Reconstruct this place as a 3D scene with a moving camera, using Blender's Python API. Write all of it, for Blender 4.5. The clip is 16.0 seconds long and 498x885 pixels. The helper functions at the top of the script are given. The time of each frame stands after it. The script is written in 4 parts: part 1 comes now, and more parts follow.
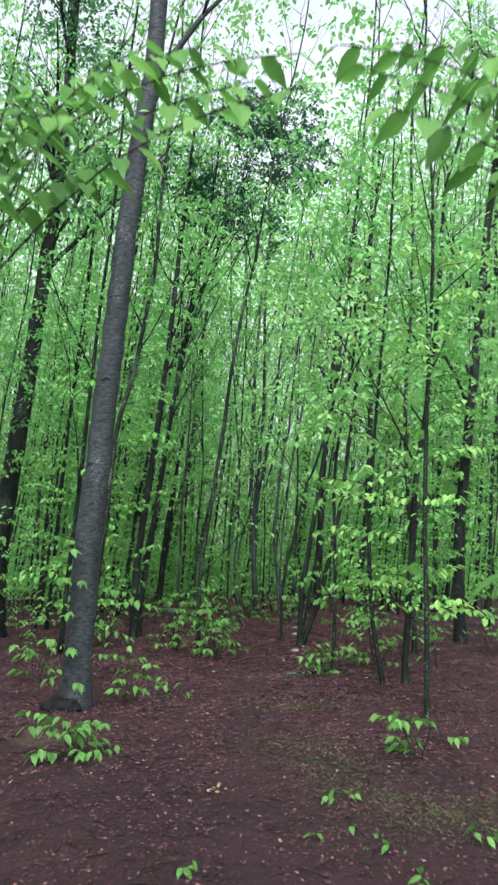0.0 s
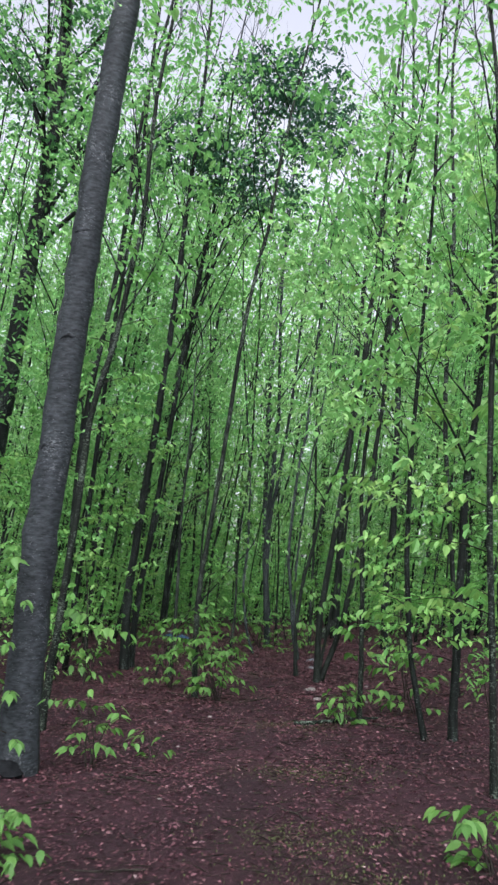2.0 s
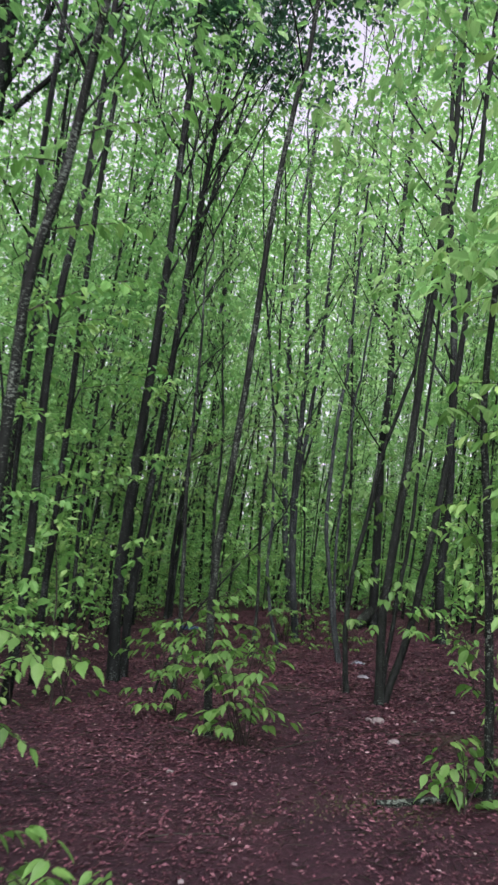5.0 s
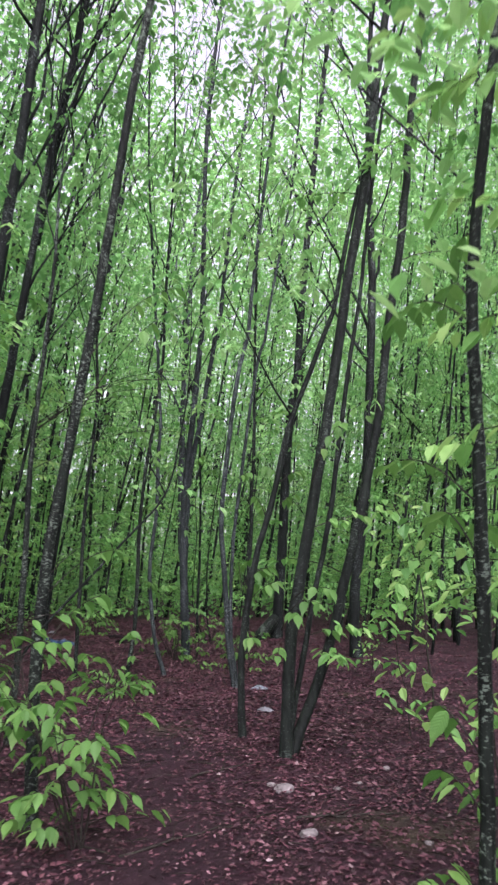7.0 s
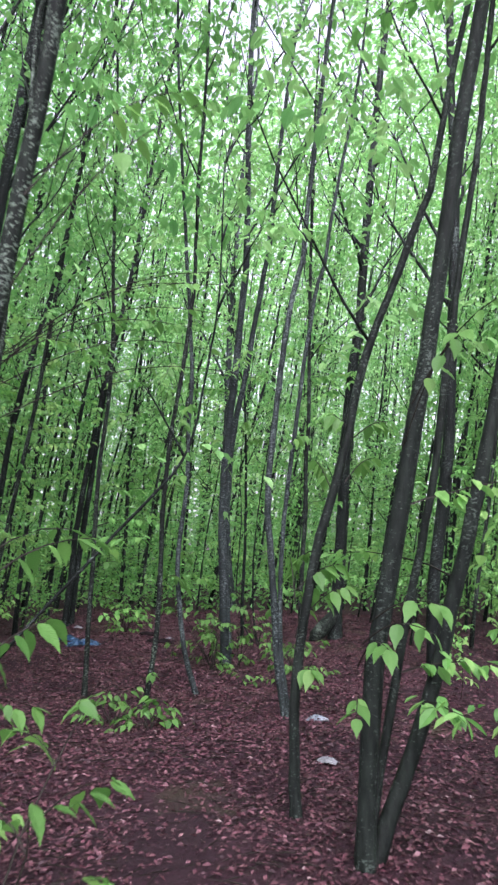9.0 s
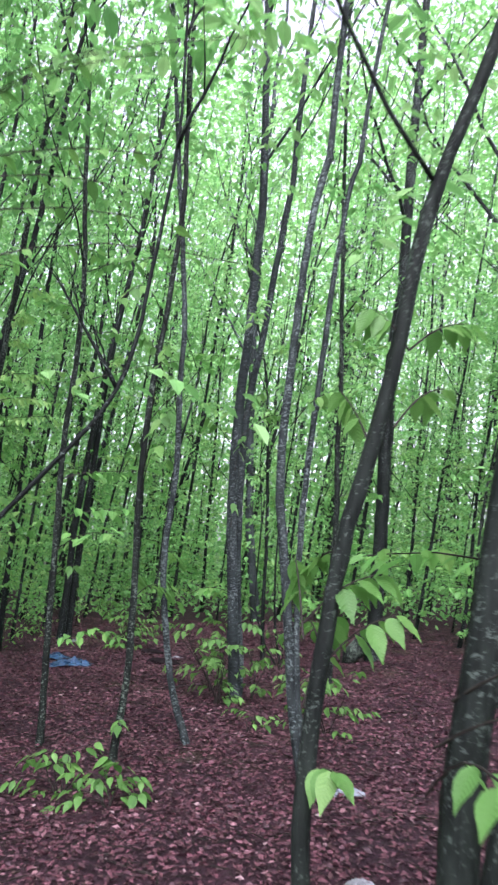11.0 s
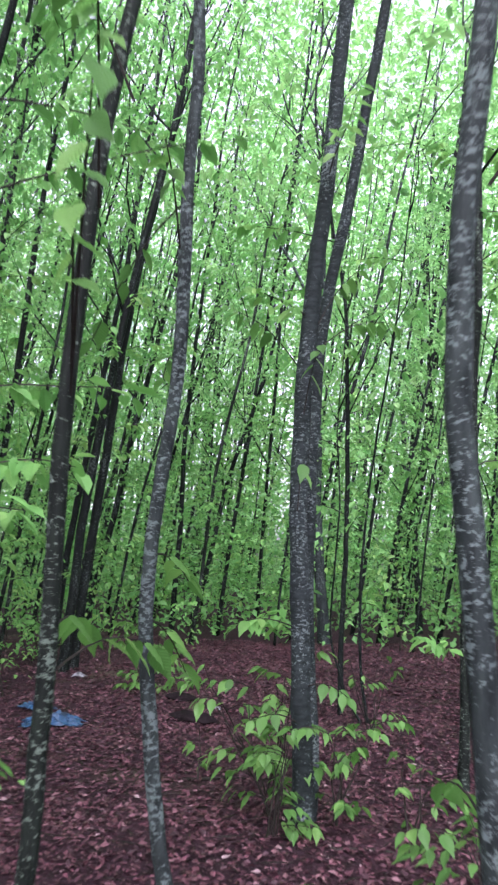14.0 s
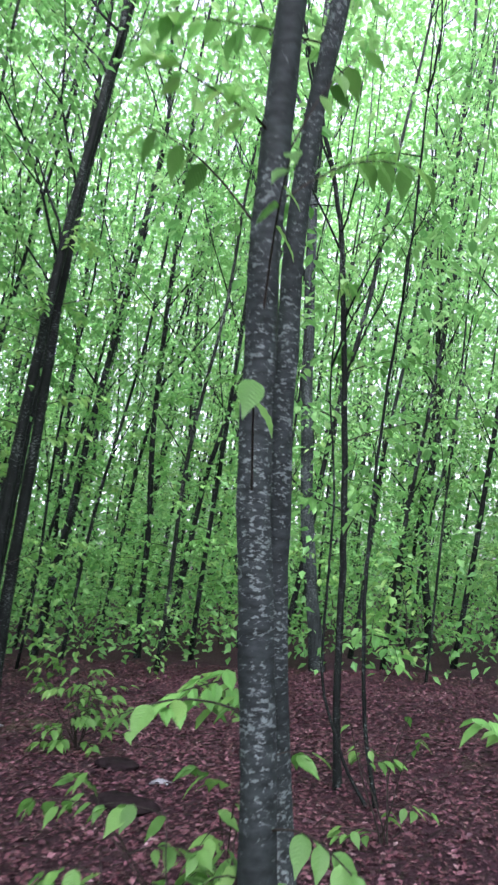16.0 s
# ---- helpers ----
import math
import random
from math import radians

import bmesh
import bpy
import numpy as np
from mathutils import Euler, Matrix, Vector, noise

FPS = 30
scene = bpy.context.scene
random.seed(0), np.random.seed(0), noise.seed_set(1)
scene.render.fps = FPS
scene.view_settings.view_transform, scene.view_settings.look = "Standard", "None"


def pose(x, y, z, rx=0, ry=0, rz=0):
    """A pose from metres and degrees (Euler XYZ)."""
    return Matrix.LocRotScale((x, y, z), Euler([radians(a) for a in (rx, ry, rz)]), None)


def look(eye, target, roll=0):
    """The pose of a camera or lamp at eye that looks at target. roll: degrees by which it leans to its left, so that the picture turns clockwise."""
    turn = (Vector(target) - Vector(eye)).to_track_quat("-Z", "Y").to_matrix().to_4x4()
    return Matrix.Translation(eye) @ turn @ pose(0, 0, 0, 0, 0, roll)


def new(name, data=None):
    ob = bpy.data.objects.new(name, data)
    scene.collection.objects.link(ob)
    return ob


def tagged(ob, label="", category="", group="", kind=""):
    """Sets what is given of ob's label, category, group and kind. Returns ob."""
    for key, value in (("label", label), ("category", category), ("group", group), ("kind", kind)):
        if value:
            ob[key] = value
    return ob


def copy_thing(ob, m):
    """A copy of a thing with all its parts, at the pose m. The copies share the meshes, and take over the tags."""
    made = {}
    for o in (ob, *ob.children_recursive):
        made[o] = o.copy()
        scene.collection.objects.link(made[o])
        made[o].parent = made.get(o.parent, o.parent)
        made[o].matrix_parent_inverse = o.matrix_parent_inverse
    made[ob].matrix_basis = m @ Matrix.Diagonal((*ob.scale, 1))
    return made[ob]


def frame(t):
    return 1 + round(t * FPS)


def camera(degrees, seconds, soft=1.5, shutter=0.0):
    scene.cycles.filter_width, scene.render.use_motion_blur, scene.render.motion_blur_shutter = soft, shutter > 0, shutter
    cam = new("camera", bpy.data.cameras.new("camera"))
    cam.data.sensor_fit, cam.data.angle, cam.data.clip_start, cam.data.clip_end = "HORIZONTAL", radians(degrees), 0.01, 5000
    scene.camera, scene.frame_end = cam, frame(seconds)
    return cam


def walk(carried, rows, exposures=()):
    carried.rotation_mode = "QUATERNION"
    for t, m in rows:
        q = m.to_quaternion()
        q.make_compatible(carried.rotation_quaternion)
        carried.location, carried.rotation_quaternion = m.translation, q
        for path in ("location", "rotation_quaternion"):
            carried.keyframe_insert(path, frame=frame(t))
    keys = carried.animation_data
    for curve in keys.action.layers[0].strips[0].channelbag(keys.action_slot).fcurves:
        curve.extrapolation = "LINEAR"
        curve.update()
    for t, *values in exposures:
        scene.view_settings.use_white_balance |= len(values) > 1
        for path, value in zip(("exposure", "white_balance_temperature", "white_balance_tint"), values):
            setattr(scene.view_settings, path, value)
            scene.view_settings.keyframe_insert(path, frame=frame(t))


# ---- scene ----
cam = camera(32.9, 16.0, 2.5, 0.5)
PATH = [
    (0, (0.0, 0.0, 1.457), (-0.352, 1.951, 1.724), -0.3),
    (0.5, (-0.078, 0.514, 1.468), (-0.45, 2.459, 1.744), 0.3),
    (1, (-0.118, 1.0, 1.45), (-0.507, 2.938, 1.752), 0.6),
    (1.5, (-0.185, 1.491, 1.4), (-0.586, 3.423, 1.725), 0.6),
    (2, (-0.269, 2.054, 1.383), (-0.66, 3.988, 1.707), 0.5),
    (2.5, (-0.315, 2.617, 1.379), (-0.756, 4.54, 1.703), -0.1),
    (3, (-0.461, 3.216, 1.388), (-0.921, 5.136, 1.704), -0.1),
    (3.2, (-0.525, 3.448, 1.386), (-0.994, 5.368, 1.695), -0.1),
    (5.3, (-1.257, 5.695, 1.45), (-1.635, 7.641, 1.714), 0.4),
    (5.5, (-1.296, 5.923, 1.456), (-1.591, 7.884, 1.722), 0.1),
    (6, (-1.345, 6.492, 1.438), (-1.525, 8.465, 1.712), -0.3),
    (6.5, (-1.353, 7.092, 1.437), (-1.534, 9.064, 1.717), -0.2),
    (7, (-1.342, 7.694, 1.398), (-1.533, 9.665, 1.676), -0.4),
    (7.5, (-1.374, 8.291, 1.357), (-1.592, 10.261, 1.624), -0.2),
    (8, (-1.399, 8.874, 1.408), (-1.709, 10.834, 1.659), 0.2),
    (8.2, (-1.446, 9.098, 1.429), (-1.76, 11.058, 1.674), 0.2),
    (10.3, (-1.641, 11.209, 1.461), (-1.968, 13.167, 1.702), -0.6),
    (10.5, (-1.64, 11.419, 1.405), (-1.995, 13.371, 1.661), -0.5),
    (11, (-1.719, 12.002, 1.422), (-2.118, 13.946, 1.673), 0.5),
    (11.5, (-1.817, 12.531, 1.399), (-2.282, 14.46, 1.647), 1.1),
    (12, (-1.905, 13.091, 1.421), (-2.423, 15.006, 1.674), 1.1),
    (12.5, (-2.101, 13.727, 1.417), (-2.636, 15.639, 1.658), 1.1),
    (13, (-2.253, 14.326, 1.382), (-2.787, 16.239, 1.622), 0.9),
    (13.5, (-2.361, 14.869, 1.39), (-2.896, 16.78, 1.634), 0.7),
    (14, (-2.54, 15.452, 1.421), (-3.075, 17.362, 1.673), 1.0),
    (14.5, (-2.641, 15.995, 1.412), (-3.179, 17.904, 1.668), 1.7),
    (15, (-2.727, 16.509, 1.468), (-3.264, 18.417, 1.734), 1.5),
    (15.5, (-2.814, 17.031, 1.463), (-3.355, 18.939, 1.725), 0.9),
    (16, (-2.89, 17.612, 1.445), (-3.415, 19.524, 1.712), 0.7),
]
EXPOSURES = [(0, 2.34, 6250, 6), (1.5, 2.05, 6200, 13), (3, 2.2, 6150, 23), (5.5, 2.02, 6500, 38), (6, 2.18, 6900, 57), (6.5, 2.24, 6850, 56), (7, 2.42, 6200, 34), (7.5, 2.62, 6050, 32), (8, 2.66, 6050, 29), (10.5, 2.95, 5950, 31), (12, 3.09, 5850, 27), (13, 3.12, 5750, 26), (14, 3.02, 5900, 34), (14.5, 3.16, 6150, 56), (15, 3.06, 6050, 51), (15.5, 3.02, 5850, 38), (16, 3.09, 5900, 30)]
walk(cam, [(t, look(eye, target, roll)) for t, eye, target, roll in PATH], EXPOSURES)

# ---- light: overcast sky, soft high sun ----
world = bpy.data.worlds.new("overcast_sky")
scene.world = world
world.use_nodes = True
wn = world.node_tree
sky = wn.nodes.new("ShaderNodeTexSky")
sky.sky_type, sky.sun_disc = "NISHITA", False
sky.sun_elevation, sky.sun_rotation = radians(46), radians(168)
sky.dust_density = 3.0
veil = wn.nodes.new("ShaderNodeHueSaturation")
veil.inputs["Saturation"].default_value = 0.22
wn.links.new(sky.outputs[0], veil.inputs["Color"])
wn.links.new(veil.outputs[0], wn.nodes["Background"].inputs[0])
wn.nodes["Background"].inputs[1].default_value = 0.085
lamp = bpy.data.lights.new("sun", "SUN")
lamp.energy, lamp.angle, lamp.color = 1.6, radians(60), (1.0, 0.98, 0.95)
sun = new("sun", lamp)
sun.matrix_world = pose(0, 0, 60, 44, 0, 12)


# ---- materials ----
def material(name):
    m = bpy.data.materials.new(name)
    m.use_nodes = True
    return m, m.node_tree.nodes, m.node_tree.links, m.node_tree.nodes["Principled BSDF"]


def ramp(nodes, stops):
    r = nodes.new("ShaderNodeValToRGB")
    while len(r.color_ramp.elements) < len(stops):
        r.color_ramp.elements.new(0.5)
    for e, (p, c) in zip(r.color_ramp.elements, stops):
        e.position, e.color = p, (*c, 1)
    return r


def noise_of(nodes, links, scale, detail=4.0, stretch=None, rough=0.6):
    n = nodes.new("ShaderNodeTexNoise")
    n.inputs["Scale"].default_value, n.inputs["Detail"].default_value = scale, detail
    n.inputs["Roughness"].default_value = rough
    c = nodes.new("ShaderNodeTexCoord")
    if stretch:
        mp = nodes.new("ShaderNodeMapping")
        mp.inputs["Scale"].default_value = stretch
        links.new(c.outputs["Object"], mp.inputs["Vector"])
        links.new(mp.outputs[0], n.inputs["Vector"])
    else:
        links.new(c.outputs["Object"], n.inputs["Vector"])
    return n


def mixed(nodes, links, fac, a, b):
    x = nodes.new("ShaderNodeMix")
    x.data_type = "RGBA"
    links.new(fac, x.inputs["Factor"])
    for s, v in ((x.inputs[6], a), (x.inputs[7], b)):
        if isinstance(v, tuple):
            s.default_value = (*v, 1)
        else:
            links.new(v, s)
    return x.outputs[2]


def bark(name, dark, light, lichen, amount, rings=False):
    m, n, l, bsdf = material(name)
    grain = noise_of(n, l, 30, 5, (1, 1, 0.25) if not rings else (0.55, 0.55, 1.5))
    base = ramp(n, [(0.35, dark), (0.68, light)])
    l.new(grain.outputs["Fac"], base.inputs[0])
    spots = noise_of(n, l, 62, 6, (0.75, 0.75, 1.3), 0.68)
    where = noise_of(n, l, 4, 3, (1, 1, 0.6))
    blend = n.new("ShaderNodeMath")
    blend.operation = "MULTIPLY_ADD"
    blend.inputs[1].default_value = 0.45
    l.new(where.outputs["Fac"], blend.inputs[0])
    l.new(spots.outputs["Fac"], blend.inputs[2])
    edge = ramp(n, [(0.79 - amount, (0, 0, 0)), (0.83 - amount, (1, 1, 1))])
    l.new(blend.outputs[0], edge.inputs[0])
    tone = noise_of(n, l, 1.3, 2)
    shade = ramp(n, [(0.3, (0.75, 0.75, 0.75)), (0.7, (1.2, 1.2, 1.15))])
    l.new(tone.outputs["Fac"], shade.inputs[0])
    col = mixed(n, l, edge.outputs[0], base.outputs[0], lichen)
    mul = n.new("ShaderNodeMix")
    mul.data_type, mul.blend_type = "RGBA", "MULTIPLY"
    mul.inputs["Factor"].default_value = 1
    l.new(col, mul.inputs[6])
    l.new(shade.outputs[0], mul.inputs[7])
    l.new(mul.outputs[2], bsdf.inputs["Base Color"])
    bsdf.inputs["Roughness"].default_value = 0.7
    bsdf.inputs["Specular IOR Level"].default_value = 0.12
    bump = n.new("ShaderNodeBump")
    bump.inputs["Strength"].default_value, bump.inputs["Distance"].default_value = (0.11 if rings else 0.7), 0.01
    l.new(grain.outputs["Fac"], bump.inputs["Height"])
    l.new(bump.outputs[0], bsdf.inputs["Normal"])
    return m


BARK = bark("dark_wet_bark", (0.0024, 0.0034, 0.003), (0.0085, 0.012, 0.0105), (0.07, 0.09, 0.083), -0.02)
BARK_GREEN = bark("mossy_bark", (0.0026, 0.0037, 0.003), (0.0095, 0.0135, 0.0105), (0.08, 0.105, 0.085), 0.01)
BARK_PALE = bark("pale_blotched_bark", (0.0065, 0.0088, 0.0090), (0.028, 0.036, 0.0355), (0.080, 0.102, 0.100), 0.02)
BARK_SMOOTH = bark("smooth_wet_bark", (0.0034, 0.0048, 0.0040), (0.0150, 0.0200, 0.0168), (0.05, 0.066, 0.056), -0.015)
BARK_BEECH = bark("smooth_beech_bark", (0.0095, 0.0112, 0.0128), (0.036, 0.042, 0.049), (0.09, 0.10, 0.11), -0.05, True)
BARK_GREY = bark("smooth_grey_bark", (0.007, 0.0095, 0.0095), (0.023, 0.030, 0.031), (0.095, 0.118, 0.117), -0.005, True)


def leaf_material(name, dark, mid, light, through_share=0.5, veined=False):
    m, n, l, bsdf = material(name)
    g = n.new("ShaderNodeNewGeometry")
    o = n.new("ShaderNodeObjectInfo")
    add = n.new("ShaderNodeMath")
    add.operation = "ADD"
    l.new(g.outputs["Random Per Island"], add.inputs[0])
    l.new(o.outputs["Random"], add.inputs[1])
    half = n.new("ShaderNodeMath")
    half.operation = "MULTIPLY"
    half.inputs[1].default_value = 0.5
    l.new(add.outputs[0], half.inputs[0])
    col = ramp(n, [(0.1, dark), (0.5, mid), (0.9, light)])
    l.new(half.outputs[0], col.inputs[0])
    vein = noise_of(n, l, 25, 3)
    worn = n.new("ShaderNodeMix")
    worn.data_type, worn.blend_type = "RGBA", "MULTIPLY"
    worn.inputs["Factor"].default_value = 0.5
    tone = ramp(n, [(0.3, (0.75, 0.8, 0.7)), (0.7, (1.15, 1.1, 1.1))])
    l.new(vein.outputs["Fac"], tone.inputs[0])
    l.new(col.outputs[0], worn.inputs[6])
    l.new(tone.outputs[0], worn.inputs[7])
    l.new(worn.outputs[2], bsdf.inputs["Base Color"])
    bsdf.inputs["Roughness"].default_value = 0.5
    tr = n.new("ShaderNodeBsdfTranslucent")
    if veined:
        c = n.new("ShaderNodeTexCoord")
        xyz = n.new("ShaderNodeSeparateXYZ")
        l.new(c.outputs["Object"], xyz.inputs[0])
        steps = [("ABSOLUTE", xyz.outputs["Y"], None), ("MULTIPLY_ADD", None, -0.9), ("MULTIPLY", None, 62.0), ("SINE", None, None)]
        last = None
        for kind, feed, value in steps:
            q = n.new("ShaderNodeMath")
            q.operation = kind
            l.new(feed or last, q.inputs[0])
            if value is not None:
                q.inputs[1].default_value = value
            if kind == "MULTIPLY_ADD":
                l.new(xyz.outputs["X"], q.inputs[2])
            last = q.outputs[0]
        rib = n.new("ShaderNodeBump")
        rib.inputs["Strength"].default_value, rib.inputs["Distance"].default_value = 0.22, 0.003
        l.new(last, rib.inputs["Height"])
        l.new(rib.outputs[0], bsdf.inputs["Normal"])
        l.new(rib.outputs[0], tr.inputs["Normal"])
    l.new(worn.outputs[2], tr.inputs["Color"])
    mx = n.new("ShaderNodeMixShader")
    mx.inputs[0].default_value = through_share
    l.new(bsdf.outputs[0], mx.inputs[1])
    l.new(tr.outputs[0], mx.inputs[2])
    l.new(mx.outputs[0], n["Material Output"].inputs["Surface"])
    return m


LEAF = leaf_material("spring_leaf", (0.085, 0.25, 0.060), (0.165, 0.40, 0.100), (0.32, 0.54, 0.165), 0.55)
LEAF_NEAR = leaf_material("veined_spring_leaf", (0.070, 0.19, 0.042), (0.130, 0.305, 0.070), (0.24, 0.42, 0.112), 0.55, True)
# Lighter copy of LEAF: light put into the colour for crowns, far wood, thicket.
LEAF_FAR = leaf_material("lightened_leaf", (0.118, 0.325, 0.098), (0.195, 0.45, 0.138), (0.315, 0.55, 0.205), 0.54)
# Darker leaf copy for the broad trunk's crown, shade mixed into its colour.
LEAF_SHADE = leaf_material("shade_toned_leaf", (0.05, 0.16, 0.06), (0.10, 0.27, 0.09), (0.20, 0.38, 0.14), 0.45)
# Crown seen against the sky: its shade is put into this leaf colour.
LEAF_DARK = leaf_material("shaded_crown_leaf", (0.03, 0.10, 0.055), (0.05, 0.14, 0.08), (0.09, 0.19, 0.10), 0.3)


def litter_material():
    m, n, l, bsdf = material("dead_leaf")
    g = n.new("ShaderNodeNewGeometry")
    col = ramp(n, [(0.0, (0.024, 0.0086, 0.0122)), (0.5, (0.060, 0.0212, 0.0280)), (0.88, (0.096, 0.0360, 0.0455)), (0.985, (0.16, 0.083, 0.092)), (1.0, (0.24, 0.18, 0.18))])
    l.new(g.outputs["Random Per Island"], col.inputs[0])
    l.new(col.outputs[0], bsdf.inputs["Base Color"])
    bsdf.inputs["Roughness"].default_value = 0.55
    bsdf.inputs["Specular IOR Level"].default_value = 0.3
    return m


def soil_material():
    m, n, l, bsdf = material("leaf_strewn_soil")
    fine = noise_of(n, l, 45, 6, rough=0.75)
    col = ramp(n, [(0.32, (0.0092, 0.0038, 0.0057)), (0.5, (0.0275, 0.0109, 0.0163)), (0.66, (0.052, 0.0216, 0.0310)), (0.8, (0.076, 0.040, 0.051))])
    l.new(fine.outputs["Fac"], col.inputs[0])
    broad = noise_of(n, l, 0.9, 4)
    patch = ramp(n, [(0.35, (0.7, 0.68, 0.72)), (0.7, (1.25, 1.15, 1.1))])
    l.new(broad.outputs["Fac"], patch.inputs[0])
    mul = n.new("ShaderNodeMix")
    mul.data_type, mul.blend_type = "RGBA", "MULTIPLY"
    mul.inputs["Factor"].default_value = 1
    l.new(col.outputs[0], mul.inputs[6])
    l.new(patch.outputs[0], mul.inputs[7])
    green = noise_of(n, l, 0.55, 3)
    where = ramp(n, [(0.62, (0, 0, 0)), (0.72, (0.5, 0.5, 0.5))])
    l.new(green.outputs["Fac"], where.inputs[0])
    l.new(mixed(n, l, where.outputs[0], mul.outputs[2], (0.075, 0.075, 0.035)), bsdf.inputs["Base Color"])
    bsdf.inputs["Roughness"].default_value = 0.8
    bsdf.inputs["Specular IOR Level"].default_value = 0.2
    bump = n.new("ShaderNodeBump")
    bump.inputs["Strength"].default_value, bump.inputs["Distance"].default_value = 0.9, 0.03
    l.new(fine.outputs["Fac"], bump.inputs["Height"])
    l.new(bump.outputs[0], bsdf.inputs["Normal"])
    return m


def plain(name, colour, rough=0.6, scale=20.0, spread=0.35, shine=0.3):
    m, n, l, bsdf = material(name)
    f = noise_of(n, l, scale, 4)
    r = ramp(n, [(0.3, tuple(c * (1 - spread) for c in colour)), (0.7, tuple(min(1, c * (1 + spread)) for c in colour))])
    l.new(f.outputs["Fac"], r.inputs[0])
    l.new(r.outputs[0], bsdf.inputs["Base Color"])
    bsdf.inputs["Roughness"].default_value = rough
    bsdf.inputs["Specular IOR Level"].default_value = shine
    bump = n.new("ShaderNodeBump")
    bump.inputs["Strength"].default_value, bump.inputs["Distance"].default_value = 0.4, 0.01
    l.new(f.outputs["Fac"], bump.inputs["Height"])
    l.new(bump.outputs[0], bsdf.inputs["Normal"])
    return m


DEAD_LEAF, SOIL = litter_material(), soil_material()
TWIG = plain("twig_bark", (0.020, 0.017, 0.014), 0.75, 20.0, 0.35, 0.15)
PAPER = plain("dirty_white_scrap", (0.16, 0.165, 0.175), 0.6)
STONE = plain("pale_stone", (0.14, 0.125, 0.122), 0.8)
BLUE = plain("blue_plastic", (0.014, 0.042, 0.085), 0.45, 14, 0.7)
DULL_PLASTIC = plain("grey_plastic", (0.13, 0.15, 0.17), 0.3, 9)
MOSS = plain("moss", (0.045, 0.055, 0.02), 0.9, 40)
ROT = plain("rotten_wood", (0.010, 0.0072, 0.0078), 0.95, 18, 0.5, 0.05)
GREY_ROCK = plain("grey_buttress", (0.009, 0.0098, 0.011), 0.85, 14, 0.6, 0.05)


# ---- mesh tools ----
def mesh_object(name, verts, faces, mat, parent=None, label="", smooth=False):
    me = bpy.data.meshes.new(name)
    me.from_pydata([tuple(v) for v in verts] if not isinstance(verts, np.ndarray) else verts.tolist(), [], faces if isinstance(faces, list) else faces.tolist())
    me.materials.append(mat)
    if smooth:
        me.polygons.foreach_set("use_smooth", [True] * len(me.polygons))
    ob = new(name, me)
    if parent:
        ob.parent = parent
    if label:
        ob["label"] = label
    return ob


def tube(points, radii, sides=7, lumpy=0.0, rng=None):
    """Rings along a line of points, closed at both ends."""
    pts = np.asarray(points, float)
    n = len(pts)
    along = np.gradient(pts, axis=0)
    along /= np.linalg.norm(along, axis=1)[:, None] + 1e-9
    side = np.cross(along, (0.13, 1.0, 0.21))
    side /= np.linalg.norm(side, axis=1)[:, None] + 1e-9
    other = np.cross(along, side)
    a = np.linspace(0, 2 * math.pi, sides, endpoint=False)
    r = np.asarray(radii, float)[:, None] * np.ones((n, sides))
    if lumpy and rng is not None:
        r = r * (1 + rng.normal(0, lumpy, (n, sides)))
    v = pts[:, None] + r[..., None] * (np.cos(a)[None, :, None] * side[:, None] + np.sin(a)[None, :, None] * other[:, None])
    faces = []
    for i in range(n - 1):
        for j in range(sides):
            k = (j + 1) % sides
            faces.append((i * sides + j, i * sides + k, (i + 1) * sides + k, (i + 1) * sides + j))
    faces.append(tuple(range(sides))[::-1])
    faces.append(tuple((n - 1) * sides + j for j in range(sides)))
    return v.reshape(-1, 3), faces


def join(pieces):
    verts, faces, at = [], [], 0
    for v, f in pieces:
        verts.append(np.asarray(v, float).reshape(-1, 3))
        faces += [tuple(i + at for i in q) for q in f]
        at += len(verts[-1])
    return np.concatenate(verts), faces


# leaf outlines: along, across, lift
def blade(steps):
    """A pointed oval leaf blade with a folded midrib, rippled side veins and a drooping tip."""
    verts, faces = [(0.0, 0.0, 0.0)], []
    for i in range(1, steps):
        t = i / steps
        w = 0.29 * math.sin(math.pi * t ** 0.85) ** 0.8 * (1 - 0.25 * t)
        sag = -0.16 * t * t
        ripple = 0.012 * (-1) ** i
        verts += [(t - 0.05 * t, w, sag + 0.05 + ripple), (t - 0.02, 0.5 * w, sag + 0.035 - ripple), (t, 0.0, sag), (t - 0.02, -0.5 * w, sag + 0.035 - ripple), (t - 0.05 * t, -w, sag + 0.05 + ripple)]
    verts.append((1.06, 0.0, -0.2))
    for i in range(steps - 2):
        for k in range(4):
            a = 1 + 5 * i + k
            faces.append((a, a + 1, a + 6, a + 5))
    last = 1 + 5 * (steps - 2)
    for k in range(4):
        faces.append((0, 2 + k, 1 + k))
        faces.append((last + k, last + k + 1, len(verts) - 1))
    return np.array(verts), faces


LEAF_BIG = blade(8)
LEAF_MID = (np.array([(0, 0, 0), (.3, .25, .05), (.66, .22, .02), (1, 0, -.14), (.66, -.22, .02), (.3, -.25, .05)]), [(0, 3, 2, 1), (0, 5, 4, 3)])
LEAF_LOW = (np.array([(0, 0, 0), (.42, .29, .06), (1, 0, -.1), (.42, -.29, .06)]), [(0, 2, 1), (0, 3, 2)])


